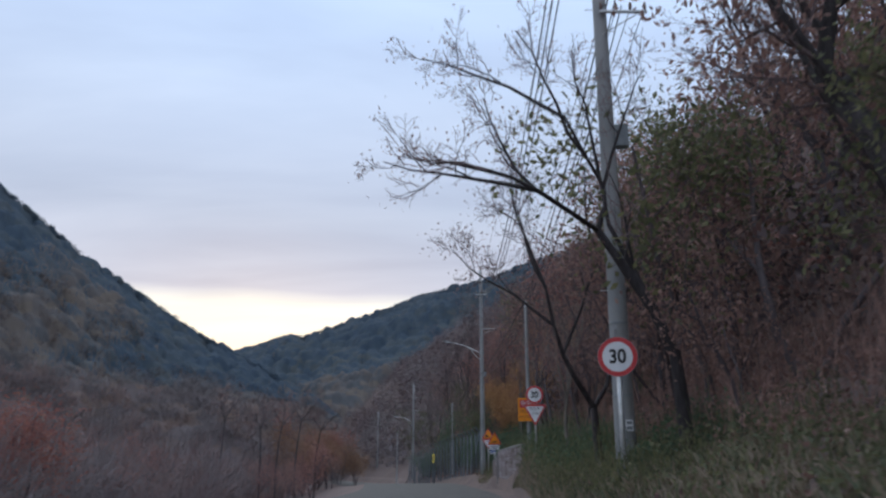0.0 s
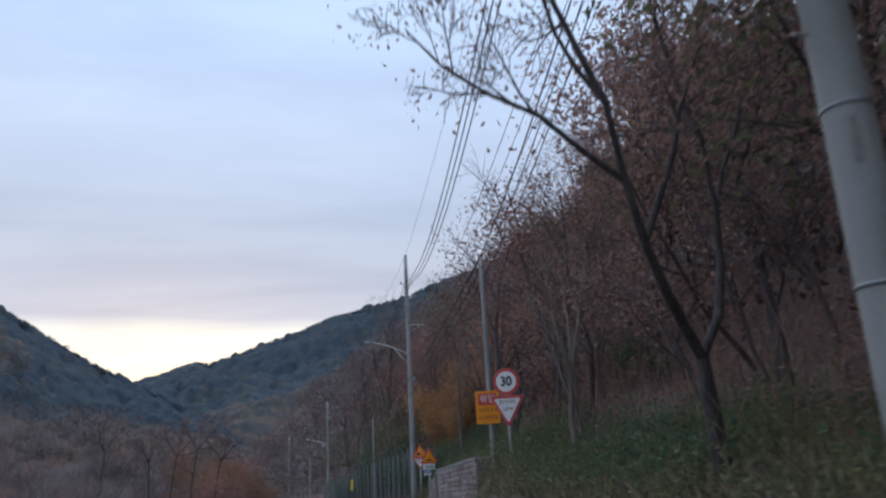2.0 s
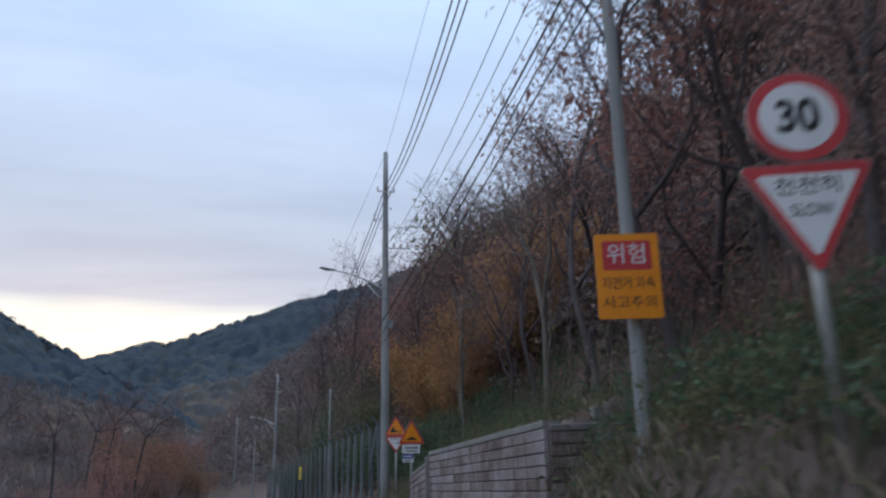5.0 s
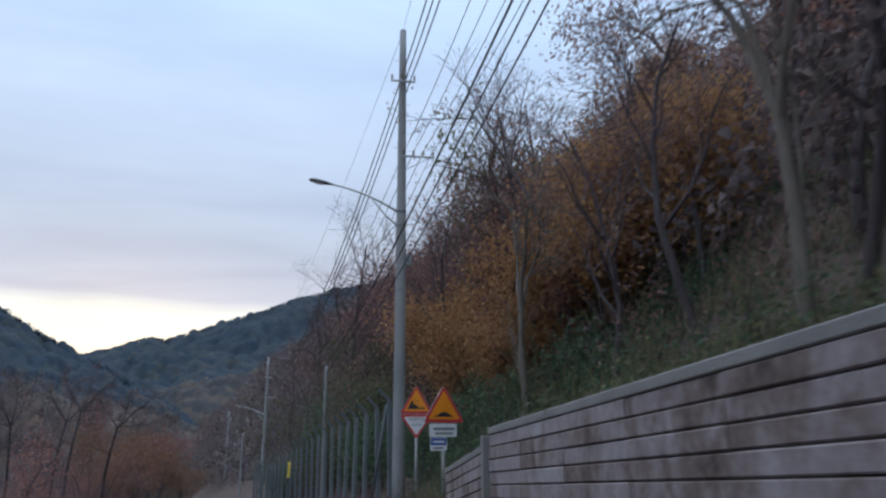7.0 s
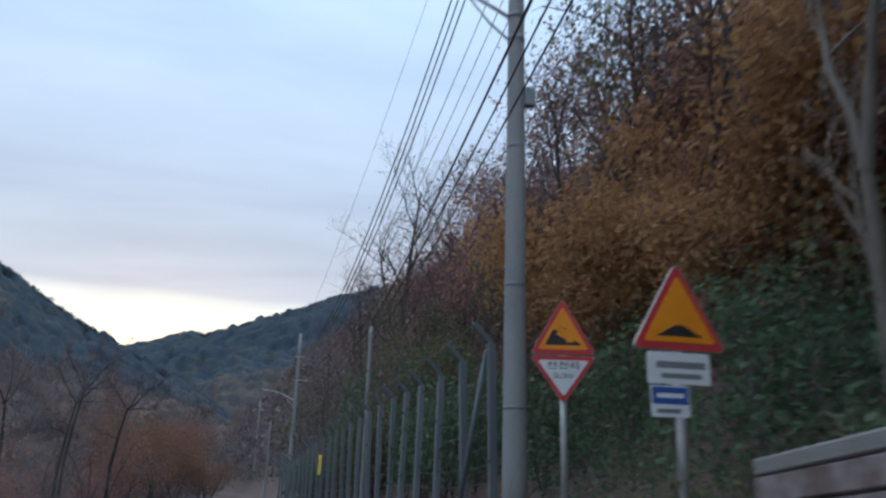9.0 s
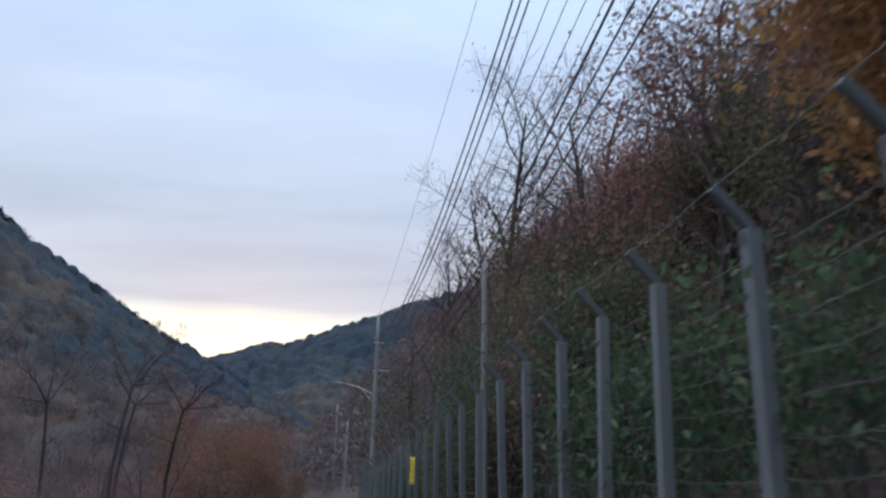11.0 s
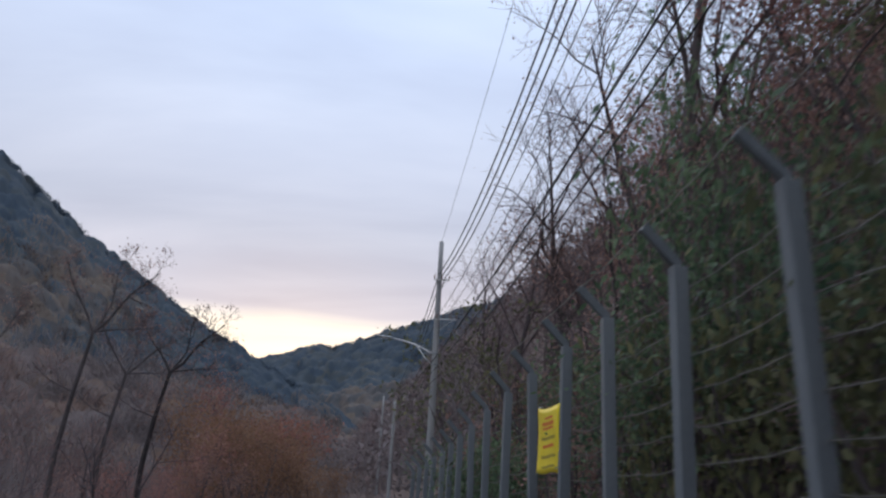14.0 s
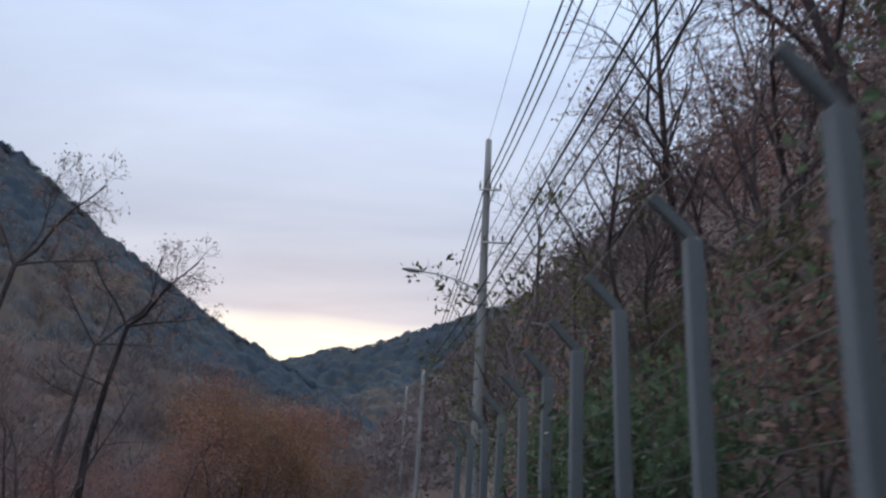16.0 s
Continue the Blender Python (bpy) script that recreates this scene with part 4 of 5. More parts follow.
stream_tree = tree("stream_tree", "dark crooked bare tree beside the stream", 61, 6, 0.125, M_BARK, "brown", 1, 0.05, 0.15, spread=0.85, kids=(6, 6, 5, 0), rise=0.04,
                   trunk_path=[(0, 0, -0.3), (0.0, 0, -2.2 - gz), (0.22, 0, -0.4 - gz), (0.55, 0, 1.45 - gz)],
                   limbs=[(3, (1.0, 0.2, 0.5), 3.2, 0.065), (3, (-0.75, 0.0, 0.75), 2.7, 0.055), (3, (0.35, 0.3, 0.9), 2.6, 0.05), (2, (-0.7, -0.2, 0.25), 2.0, 0.035), (3, (0.95, -0.2, 0.12), 2.5, 0.04)])
stream_tree.matrix_world = pose(-14.4, 87.6, gz)
for px, py, turn_z, k, kt in ((-16.1, 84.2, 0.3, 0.9, 1.22), (-21.0, 97.0, 0.8, 1.15, 1.28), (-20.5, 86.0, 4.6, 1.0, 1.15), (-24.0, 82.0, 1.5, 1.2, 1.3)):
    place(stream_tree, px, py, turn_z, k, tall=kt)
gz = ground_z(-3.7, 85.6)
spray = tree("young_tree", "slender young tree with sprays of long dark leaves", 63, 7.2, 0.06, M_GREY_BARK, "olive", 6, 0.11, 0.22, spread=0.85, kids=(9, 4, 0), last=2, rise=0.03, group="young trees beside the far pole")
spray.matrix_world = pose(-3.7, 85.6, gz - 0.1)
place(spray, -2.0, 86.2, 2.0, 1.0)
place(spray, 0.2, 81.5, 4.0, 0.75)
for px, py, k in ((-16.9, 100, 1.35), (-15.2, 103, 1.45), (-13.0, 100, 1.25), (-10.9, 101, 1.1), (-20.0, 110, 1.6), (-17.6, 111, 1.5), (-14.8, 110, 1.35), (-12.2, 112, 1.25), (-23.5, 119, 1.8), (-19.0, 121, 1.6), (-27.5, 133, 2.0), (-22, 134, 1.8)):
    kind = ("rust", "russet", "red", "rust", "rust")[int(py * 3 - px) % 5]
    place(kinds[kind], px, py, px * 2 + py, k * 1.05, tall=k * (0.5 + 0.05 * (-px - 9) + 0.05 * (int(px * 7) % 5)))
lr = np.random.default_rng(29)
for y in np.arange(58, 172, 4.5):
    leftside.append((lane(y) - 8.5 - 7 * lr.random(), y, ("russet", "brown_a", "russet", "brown_b", "bare_c")[int(lr.random() * 5)], 0.8 + 0.4 * lr.random()))
leftside += [(-19.5, 33.5, "red", 1.35), (-23.5, 37.5, "red", 1.3), (-27, 34, "russet", 1.4)]
for x, y, kind, s in leftside:
    place(kinds[kind], x, y, x * 1.7 + y, s, tall=s)


# ---- retaining wall: plank courses between posts, with a coping ----
wall = thing("wall_east", pose(0, 0, 0), "stained brown-grey concrete plank retaining wall with a grey coping", "retaining wall", kind="structure")


def run_of_wall(a, b, top_a, top_b, low):
    """Backing wall and coping between two plan points."""
    a, b = Vector(a), Vector(b)
    along = (b - a).normalized()
    out = Vector((along.y, -along.x))
    inner = 0.16
    bm = bmesh.new()
    ring = [a, b, b + out * inner, a + out * inner]
    lowv = [bm.verts.new((p.x, p.y, low)) for p in ring]
    upv = [bm.verts.new((p.x, p.y, z)) for p, z in zip(ring, (top_a, top_b, top_b, top_a))]
    bm.faces.new(lowv[::-1])
    bm.faces.new(upv)
    for i in range(4):
        j = (i + 1) % 4
        bm.faces.new((lowv[i], lowv[j], upv[j], upv[i]))
    bmesh.ops.recalc_face_normals(bm, faces=bm.faces[:])
    part("backing", bm, M_WALL, wall)


def slab(name, a, b, za, zb, tall, thick, mat, over=0.0):
    """A sloping bar from plan point a to b, its top at za and zb."""
    a, b = Vector(a), Vector(b)
    along = (b - a).normalized()
    out = Vector((-along.y, along.x))
    bm = bmesh.new()
    c = 0.012
    prof = [(over, 0), (over, -tall + c), (over - c, -tall), (over - thick + c, -tall), (over - thick, -tall + c), (over - thick, -c), (over - thick + c, 0), (over - c, 0)]
    prof[0] = (over, -c)
    ends = []
    for p, z in ((a, za), (b, zb)):
        ends.append([bm.verts.new((p.x + out.x * o, p.y + out.y * o, z + h)) for o, h in prof])
    k = len(prof)
    bm.faces.new(ends[0][::-1])
    bm.faces.new(ends[1])
    for i in range(k):
        j = (i + 1) % k
        bm.faces.new((ends[0][i], ends[0][j], ends[1][j], ends[1][i]))
    bmesh.ops.recalc_face_normals(bm, faces=bm.faces[:])
    return part(name, bm, mat, wall)


def plank_run(a, b, top_a, top_b, pieces, courses):
    a, b = Vector(a), Vector(b)
    for j in range(pieces):
        f0, f1 = j / pieces, (j + 1) / pieces
        p, q = a.lerp(b, f0), a.lerp(b, f1)
        gap = (b - a).normalized() * 0.004
        z0, z1 = top_a + (top_b - top_a) * f0, top_a + (top_b - top_a) * f1
        drop = 0.105
        for c in range(courses):
            tall = 0.165
            wob = 0.006 * math.sin(j * 2.3 + c * 1.7)
            slab("plank", p + gap, q - gap, z0 - drop, z1 - drop, tall - 0.011, 0.06, M_WALL, over=0.052 + wob)
            drop += tall
        slab("coping", p + gap, q - gap, z0, z1, 0.098, 0.26, M_COPING, over=0.062)


low = road_z(39) - 0.6
WA, WB = (wall_x(29.15), 29.15), (wall_x(37.75), 37.75)
run_of_wall((WA[0], WA[1] + 0.05), WB, wall_top(29.15) - 0.1, wall_top(37.75) - 0.1, low)
plank_run(WA, WB, wall_top(29.15), wall_top(37.75), 6, 12)
run_of_wall((5.9, 29.47), (WA[0], WA[1] + 0.06), 0.95, 0.895, low)
plank_run((5.9, 29.45), (WA[0] + 0.02, WA[1]), 1.05, 0.995, 2, 12)
run_of_wall((WB[0], 37.95), (WB[0] - 0.06, 40.8), 0.22, -0.22, low)
plank_run((WB[0], 37.95), (WB[0] - 0.06, 40.8), 0.32, -0.12, 2, 9)
part("pillar", box_bm(0.14, 0.12, 2.4, (WB[0] - 0.06, 37.86, wall_top(37.8) - 1.30), 0.012), M_COPING, wall)
part("pillar", box_bm(0.26, 0.24, 2.6, (4.35, 29.30, -0.08), 0.012), M_COPING, wall)


# ---- signs ----
def post(parent, bottom, top, r=0.04, y=0.05):
    tube_part("post", [(0, y, bottom), (0, y, top)], r, M_STEEL, parent, 12)
    tube_part("cap", [(0, y, top), (0, y, top + 0.012), (0, y, top + 0.02)], [r * 1.08, r * 1.05, r * 0.5], M_STEEL, parent, 12)


def clamp(parent, z, y=0.05, r=0.04):
    part("clamp", box_bm(0.16, 0.03, 0.035, (0, y - r * 0.55, z), 0.004), M_STEEL, parent)


def disc(r, k=40, cz=0.0):
    return [(r * math.cos(2 * math.pi * i / k), cz + r * math.sin(2 * math.pi * i / k)) for i in range(k)]


def tri_up(side, base_z, r=0.04):
    h = side * 0.866
    return rounded([(-side / 2, base_z), (side / 2, base_z), (0, base_z + h)], r)


def tri_down(side, top_z, height, r=0.03):
    return rounded([(-side / 2, top_z), (0, top_z - height), (side / 2, top_z)], r)


def speed_disc(parent, cz):
    plate = part("plate", plate_bm(disc(0.30, cz=cz), 0.022, 0.0), M_PLATE, parent, "grey aluminium back")
    part("rim", plate_bm(disc(0.294, cz=cz), 0.004, -0.004), M_RED, plate, "red reflective ring")
    part("field", plate_bm(disc(0.225, cz=cz), 0.003, -0.007), M_WHITE, plate, "white reflective field")
    text_part("number", "30", 0.29, M_BLACK, plate, (0, -0.009, cz - 0.005), width=0.25, bold=0.009)
    return plate


def slow_triangle(parent, top_z, side, height, words_size):
    plate = part("plate", plate_bm(tri_down(side, top_z, height), 0.025, 0.0), M_PLATE, parent, "grey aluminium back")
    part("rim", plate_bm(tri_down(side - 0.016, top_z - 0.005, height - 0.014), 0.004, -0.004), M_RED, plate, "red reflective border")
    part("field", plate_bm(tri_down(side * 0.76, top_z - height * 0.095, height * 0.745, 0.02), 0.003, -0.007), M_WHITE, plate, "white reflective field")
    text_part("words", "천천히", words_size, M_BLACK, plate, (0, -0.009, top_z - height * 0.215), width=side * 0.46)
    text_part("words", "SLOW", words_size * 0.85, M_BLACK, plate, (0, -0.009, top_z - height * 0.425), width=side * 0.30)
    return plate


def warning_triangle(parent, base_z, side):
    plate = part("plate", plate_bm(tri_up(side, base_z), 0.03, 0.0), M_PLATE, parent, "grey aluminium back")
    part("rim", plate_bm(tri_up(side - 0.018, base_z + 0.005), 0.004, -0.004), M_RED, plate, "red reflective border")
    part("field", plate_bm(tri_up(side * 0.76, base_z + side * 0.078, 0.02), 0.003, -0.007), M_AMBER, plate, "amber reflective field")
    return plate


SIGN_TURN = -20
s_a = thing("speed_sign", pose(2.8, 10.0, ground_z(2.8, 10.0), 0, 0, SIGN_TURN), "round red-rimmed white 30 speed sign on a grey post", "road sign")
gz = ground_z(2.8, 10.0)
speed_disc(s_a, 2.70 - gz)
post(s_a, -0.3, 2.9 - gz)
clamp(s_a, 2.82 - gz)
clamp(s_a, 2.58 - gz)

gz = ground_z(3.28, 23.17)
s_b = thing("slow_sign", pose(3.28, 23.17, gz, 0, 0, SIGN_TURN), "round 30 speed sign above a red-edged white slow triangle", "road sign")
speed_disc(s_b, 2.712 - gz)
slow_triangle(s_b, 2.405 - gz, 0.79, 0.71, 0.125)
post(s_b, -0.3, 2.9 - gz)
clamp(s_b, 2.8 - gz)
clamp(s_b, 2.3 - gz)

gz = ground_z(3.22, 44.83)
s_c = thing("downhill_sign", pose(3.22, 44.83, gz, 0, 0, -10), "amber downhill warning triangle over a white slow triangle", "road sign")
plate = warning_triangle(s_c, 0.965 - gz, 0.79)
b0 = 0.965 - gz
part("slope_symbol", plate_bm([(-0.21, b0 + 0.115), (0.21, b0 + 0.115), (0.20, b0 + 0.135), (-0.10, b0 + 0.30), (-0.125, b0 + 0.285), (-0.19, b0 + 0.16)], 0.002, -0.009), M_BLACK, plate)
part("arrow_symbol", plate_bm([(-0.085, b0 + 0.245), (0.045, b0 + 0.175), (0.03, b0 + 0.15), (0.13, b0 + 0.145), (0.085, b0 + 0.225), (0.068, b0 + 0.20), (-0.06, b0 + 0.275)], 0.002, -0.0115), M_AMBER, plate)
for k in range(3):
    part("symbol_line", plate_bm([(-0.045 + 0.035 * k, b0 + 0.315 - 0.015 * k), (-0.037 + 0.035 * k, b0 + 0.312 - 0.015 * k), (-0.032 + 0.035 * k, b0 + 0.345 - 0.012 * k), (-0.040 + 0.035 * k, b0 + 0.348 - 0.012 * k)], 0.002, -0.009), M_BLACK, plate)
slow_triangle(s_c, 0.955 - gz, 0.79, 0.56, 0.098)
post(s_c, -0.3, 1.5 - gz)
clamp(s_c, 1.2 - gz)
clamp(s_c, 0.75 - gz)

gz = ground_z(3.40, 42.16)
s_d = thing("hump_sign", pose(3.40, 42.16, gz, 0, 0, 6), "amber speed-hump warning triangle above small white and blue plates", "road sign")
b0 = 0.70 - gz
plate = warning_triangle(s_d, b0, 0.86)
hump = [(-0.21, b0 + 0.115), (0.21, b0 + 0.115)] + [(0.20 * u, b0 + 0.125 + 0.085 * math.cos(u * math.pi / 2) ** 1.6) for u in np.linspace(0.96, -0.96, 13)]
part("hump_symbol", plate_bm(hump, 0.002, -0.009), M_BLACK, plate)
white = part("white_plate", plate_bm(rounded([(-0.30, b0 - 0.015), (-0.30, b0 - 0.27), (0.26, b0 - 0.27), (0.26, b0 - 0.015)], 0.015), 0.006, 0.0), M_WHITE, s_d, "small white plate with grey print")
for w, dz, hgt in ((0.44, 0.09, 0.055), (0.36, 0.185, 0.04)):
    part("print", plate_bm([(-w / 2, b0 - dz - hgt), (w / 2, b0 - dz - hgt), (w / 2, b0 - dz), (-w / 2, b0 - dz)], 0.002, -0.002), M_GREYPRINT, white)
blue = part("blue_plate", plate_bm(rounded([(-0.28, b0 - 0.285), (-0.28, b0 - 0.53), (0.06, b0 - 0.53), (0.06, b0 - 0.285)], 0.015), 0.006, 0.0), M_WHITE, s_d, "small blue and white plate")
part("blue_field", plate_bm([(-0.27, b0 - 0.43), (0.05, b0 - 0.43), (0.05, b0 - 0.295), (-0.27, b0 - 0.295)], 0.002, -0.002), M_BLUE, blue)
part("print", plate_bm([(-0.23, b0 - 0.38), (0.01, b0 - 0.38), (0.01, b0 - 0.345), (-0.23, b0 - 0.345)], 0.002, -0.004), M_WHITE, blue)
part("print", plate_bm([(-0.23, b0 - 0.50), (-0.02, b0 - 0.50), (-0.02, b0 - 0.465), (-0.23, b0 - 0.465)], 0.002, -0.002), M_GREYPRINT, blue)
post(s_d, -0.3, b0 + 0.55)
clamp(s_d, b0 + 0.2)
clamp(s_d, b0 - 0.2)
clamp(s_d, b0 - 0.4)


# ---- poles, lamps and cables ----
def steps_on(parent, base, top, r):
    for k, z in enumerate(np.arange(base, top, 0.45)):
        side = 1 if k % 2 else -1
        tube_part("step_bolt", [(side * r * 0.9, 0, z), (side * (r + 0.13), 0, z)], 0.009, M_STEEL, parent, 5)


def band(parent, z, r, h=0.05, mat=None, name="band"):
    tube_part(name, [(0, 0, z), (0, 0, z + h)], r, mat or M_LAMP, parent, 16)


def utility_pole(x, y, top, label, r0=0.165, r1=0.095, base=None):
    gz = (ground_z(x, y) if base is None else base)
    ob = thing("utility_pole", pose(x, y, gz), label, "utility pole", "utility poles along the road")
    h = top - gz
    k = 12
    V, F = [], []
    tube(V, F, [(0, 0, -0.4 + (h + 0.4) * i / k) for i in range(k + 1)], [r0 + (r1 - r0) * i / k for i in range(k + 1)], 20)
    ob_mesh("shaft", V, F, M_CONCRETE, ob, smooth=False).data.shade_smooth()
    tube_part("cap", [(0, 0, h), (0, 0, h + 0.02), (0, 0, h + 0.05)], [r1 * 1.02, r1 * 0.8, 0.02], M_CONCRETE, ob, 14)
    return ob, h, lambda z: r0 + (r1 - r0) * z / h


def crossarm(pole, z, r, length, count, shift=0.0):
    arm = part("crossarm", box_bm(length, 0.05, 0.05, (shift, -r - 0.04, z), 0.006), M_STEEL, pole)
    for k in range(count):
        x = shift + length * (-0.46 + 0.92 * k / max(1, count - 1))
        tube_part("insulator", [(x, -r - 0.04, z + 0.04), (x, -r - 0.04, z + 0.09), (x, -r - 0.04, z + 0.12), (x, -r - 0.04, z + 0.16), (x, -r - 0.04, z + 0.2)],
                  [0.015, 0.032, 0.022, 0.03, 0.012], M_PORC, arm, 9)
    tube_part("arm_brace", [(shift + length * 0.3, -r - 0.02, z - 0.03), (0, -r, z - 0.45)], 0.012, M_STEEL, pole, 6)


def lamp_arm(pole, z, reach, rise, r, aim):
    """A bowed bracket with a lower stay and a flat cobra lamp head, reaching out over the road."""
    d = Vector((math.cos(aim), math.sin(aim), 0))
    up = Vector((0, 0, 1))
    root = d * r + up * (z + 0.28)
    pts = [root + d * (reach * t) + up * (rise * (1 - (1 - t) ** 2.0)) for t in np.linspace(0, 0.78, 9)]
    tube_part("bracket", pts, [0.034 - 0.010 * i / 8 for i in range(9)], M_STEEL, pole, 9)
    tube_part("stay", [d * r + up * (z - 0.12), d * (r + reach * 0.13) + up * (z + 0.13), d * (r + reach * 0.30) + up * (z + 0.28 + rise * 0.47)], 0.022, M_STEEL, pole, 8)
    for zz in (z - 0.12, z + 0.28):
        band(pole, zz - 0.03, r + 0.012, 0.06)
    end = pts[-1]
    ahead = (pts[-1] - pts[-2]).normalized()
    side = Vector((-d.y, d.x, 0))
    bm = bmesh.new()
    prof = [(-0.05, 0.035, 0.03), (0.06, 0.06, 0.045), (0.2, 0.12, 0.06), (0.42, 0.15, 0.065), (0.56, 0.12, 0.05), (0.62, 0.05, 0.025)]
    rings = []
    for t, w, h in prof:
        c = end + ahead * t
        n = side.cross(ahead)
        n = n if n.z > 0 else -n
        ring = []
        for k in range(12):
            a = 2 * math.pi * k / 12
            s = math.sin(a)
            ring.append(bm.verts.new(c + side * (w * math.cos(a)) + n * (h * s if s > 0 else h * 0.45 * s)))
        rings.append(ring)
    for a, b in zip(rings, rings[1:]):
        for k in range(12):
            bm.faces.new((a[k], a[(k + 1) % 12], b[(k + 1) % 12], b[k]))
    bm.faces.new(rings[0])
    bm.faces.new(rings[-1][::-1])
    bmesh.ops.recalc_face_normals(bm, faces=bm.faces[:])
    head = part("lamp_head", bm, M_LAMP, pole, "flat grey lamp head", smooth=True)
    bm = bmesh.new()
    c = end + ahead * 0.36 - up * 0.034
    bmesh.ops.create_uvsphere(bm, u_segments=14, v_segments=8, radius=1, matrix=Matrix.Translation(c) @ ahead.to_track_quat("X", "Z").to_matrix().to_4x4() @ Matrix.Diagonal((0.15, 0.1, 0.025, 1)))
    part("lens", bm, M_GLASS, head, "pale lamp lens", smooth=True)


P1, P2, P4, P5 = (3.14, 11.15), (2.99, 46.36), (-2.7, 84.45), (-10.75, 134.0)
pole_a, h, rad = utility_pole(*P1, 13.2, "tall grey concrete utility pole behind the speed sign", 0.175, 0.10)
gz = ground_z(*P1)
steps_on(pole_a, 3.0, h - 1, 0.15)
part("meter_box", box_bm(0.24, 0.18, 0.42, (0.24, -0.02, 6.75 - gz), 0.01), M_LAMP, pole_a, "grey metal box")
for z in (2.15, 3.35, 4.6):
    band(pole_a, z - gz, rad(z - gz) + 0.006, 0.03)
tag = part("tag", plate_bm([(-0.03, 1.60 - gz), (0.09, 1.60 - gz), (0.09, 1.78 - gz), (-0.03, 1.78 - gz)], 0.004, -0.19), M_WHITE, pole_a, "small white tag")
for z in (1.63, 1.71):
    part("print", plate_bm([(-0.015, z - gz), (0.075, z - gz), (0.075, z + 0.045 - gz), (-0.015, z + 0.045 - gz)], 0.002, -0.193), M_GREYPRINT, tag)
part("tag", plate_bm([(-0.13, 2.95 - gz), (-0.07, 2.95 - gz), (-0.07, 3.25 - gz), (-0.13, 3.25 - gz)], 0.004, -0.155), M_PLATE, pole_a, "narrow grey tag")
crossarm(pole_a, 11.5 - gz, 0.11, 1.4, 3, -0.2)
crossarm(pole_a, 9.2 - gz, 0.12, 0.9, 4, 0.4)

pole_b, h, rad = utility_pole(*P2, 12.0, "tall grey concrete utility pole carrying a street lamp", 0.17, 0.095)
gz = ground_z(*P2)
steps_on(pole_b, 7.4 - gz, h - 0.6, 0.11)
lamp_arm(pole_b, 6.15 - gz, 2.28, 0.68, rad(6.2 - gz), radians(182))
part("switch_box", box_bm(0.17, 0.15, 0.3, (0.2, -0.02, 5.05 - gz), 0.01), M_LAMP, pole_b, "small grey box")
for z in (0.40, 2.1, 4.2):
    band(pole_b, z - gz, rad(z - gz) + 0.006, 0.03)
crossarm(pole_b, 10.3 - gz, 0.11, 0.7, 3, 0.0)
crossarm(pole_b, 8.0 - gz, 0.12, 0.9, 4, 0.45)

pole_c, h, rad = utility_pole(*P4, 6.62, "tall grey concrete utility pole with a street lamp beside the bend", 0.165, 0.085, base=road_z(84.4) - 0.2)
gz = road_z(84.4) - 0.2
steps_on(pole_c, 3.6 - gz, h - 0.7, 0.10)
lamp_arm(pole_c, 2.05 - gz, 2.08, 0.6, rad(2.1 - gz), radians(163))
crossarm(pole_c, 5.1 - gz, 0.1, 0.6, 3, 0.1)
crossarm(pole_c, 3.6 - gz, 0.11, 0.8, 4, 0.35)

pole_d, h, rad = utility_pole(*P5, 4.5, "distant grey utility pole down the road", 0.16, 0.09, base=road_z(134) - 0.2)

P3, P6, P7 = (3.42, 25.97), (1.33, 60.77), (-5.0, 93.0)
pole_e, h, rad = utility_pole(*P3, 6.3, "slim grey cable pole carrying an amber warning board", 0.078, 0.055)
pole_f, h, rad = utility_pole(*P6, 3.64, "slim grey cable pole standing behind the fence", 0.08, 0.058)
pole_g, h, rad = utility_pole(*P7, 1.2, "slim grey cable pole standing behind the fence", 0.10, 0.07)

# the amber board on the slim pole
gz = 1.89
board = thing("warning_board", pose(3.32, 25.82, gz, 0, 0, -12), "amber warning board with a red panel strapped to a slim pole", "warning sign")
panel = part("panel", plate_bm(rounded([(-0.305, 0), (-0.305, 0.83), (0.305, 0.83), (0.305, 0)], 0.02), 0.012, 0.0), M_AMBER, board)
part("red_panel", plate_bm(rounded([(-0.235, 0.47), (-0.235, 0.76), (0.235, 0.76), (0.235, 0.47)], 0.02), 0.002, -0.002), M_RED, panel, "red panel")
text_part("words", "위험", 0.22, M_WHITE, panel, (0, -0.004, 0.615), width=0.36, label="white lettering")
text_part("words", "자전거 과속", 0.13, M_BLACK, panel, (0, -0.002, 0.335), width=0.50, label="dark lettering")
text_part("words", "사고주의", 0.13, M_BLACK, panel, (0, -0.002, 0.15), width=0.50, label="dark lettering")
for z in (0.15, 0.68):
    part("bracket", box_bm(0.3, 0.05, 0.03, (0, 0.035, z), 0.004), M_STEEL, board)


def cable(name, a, b, sag, r, label, mat=None, group="overhead cables"):
    a, b = Vector(a), Vector(b)
    pts = []
    for i in range(25):
        t = i / 24
        p = a.lerp(b, t)
        p.z -= 4 * sag * t * (1 - t)
        pts.append(p - a)
    ob = tube_part(name, pts, r, mat or M_WIRE, None, 5)
    ob.matrix_world = Matrix.Translation(a)
    return tagged(ob, label, "cable", group)


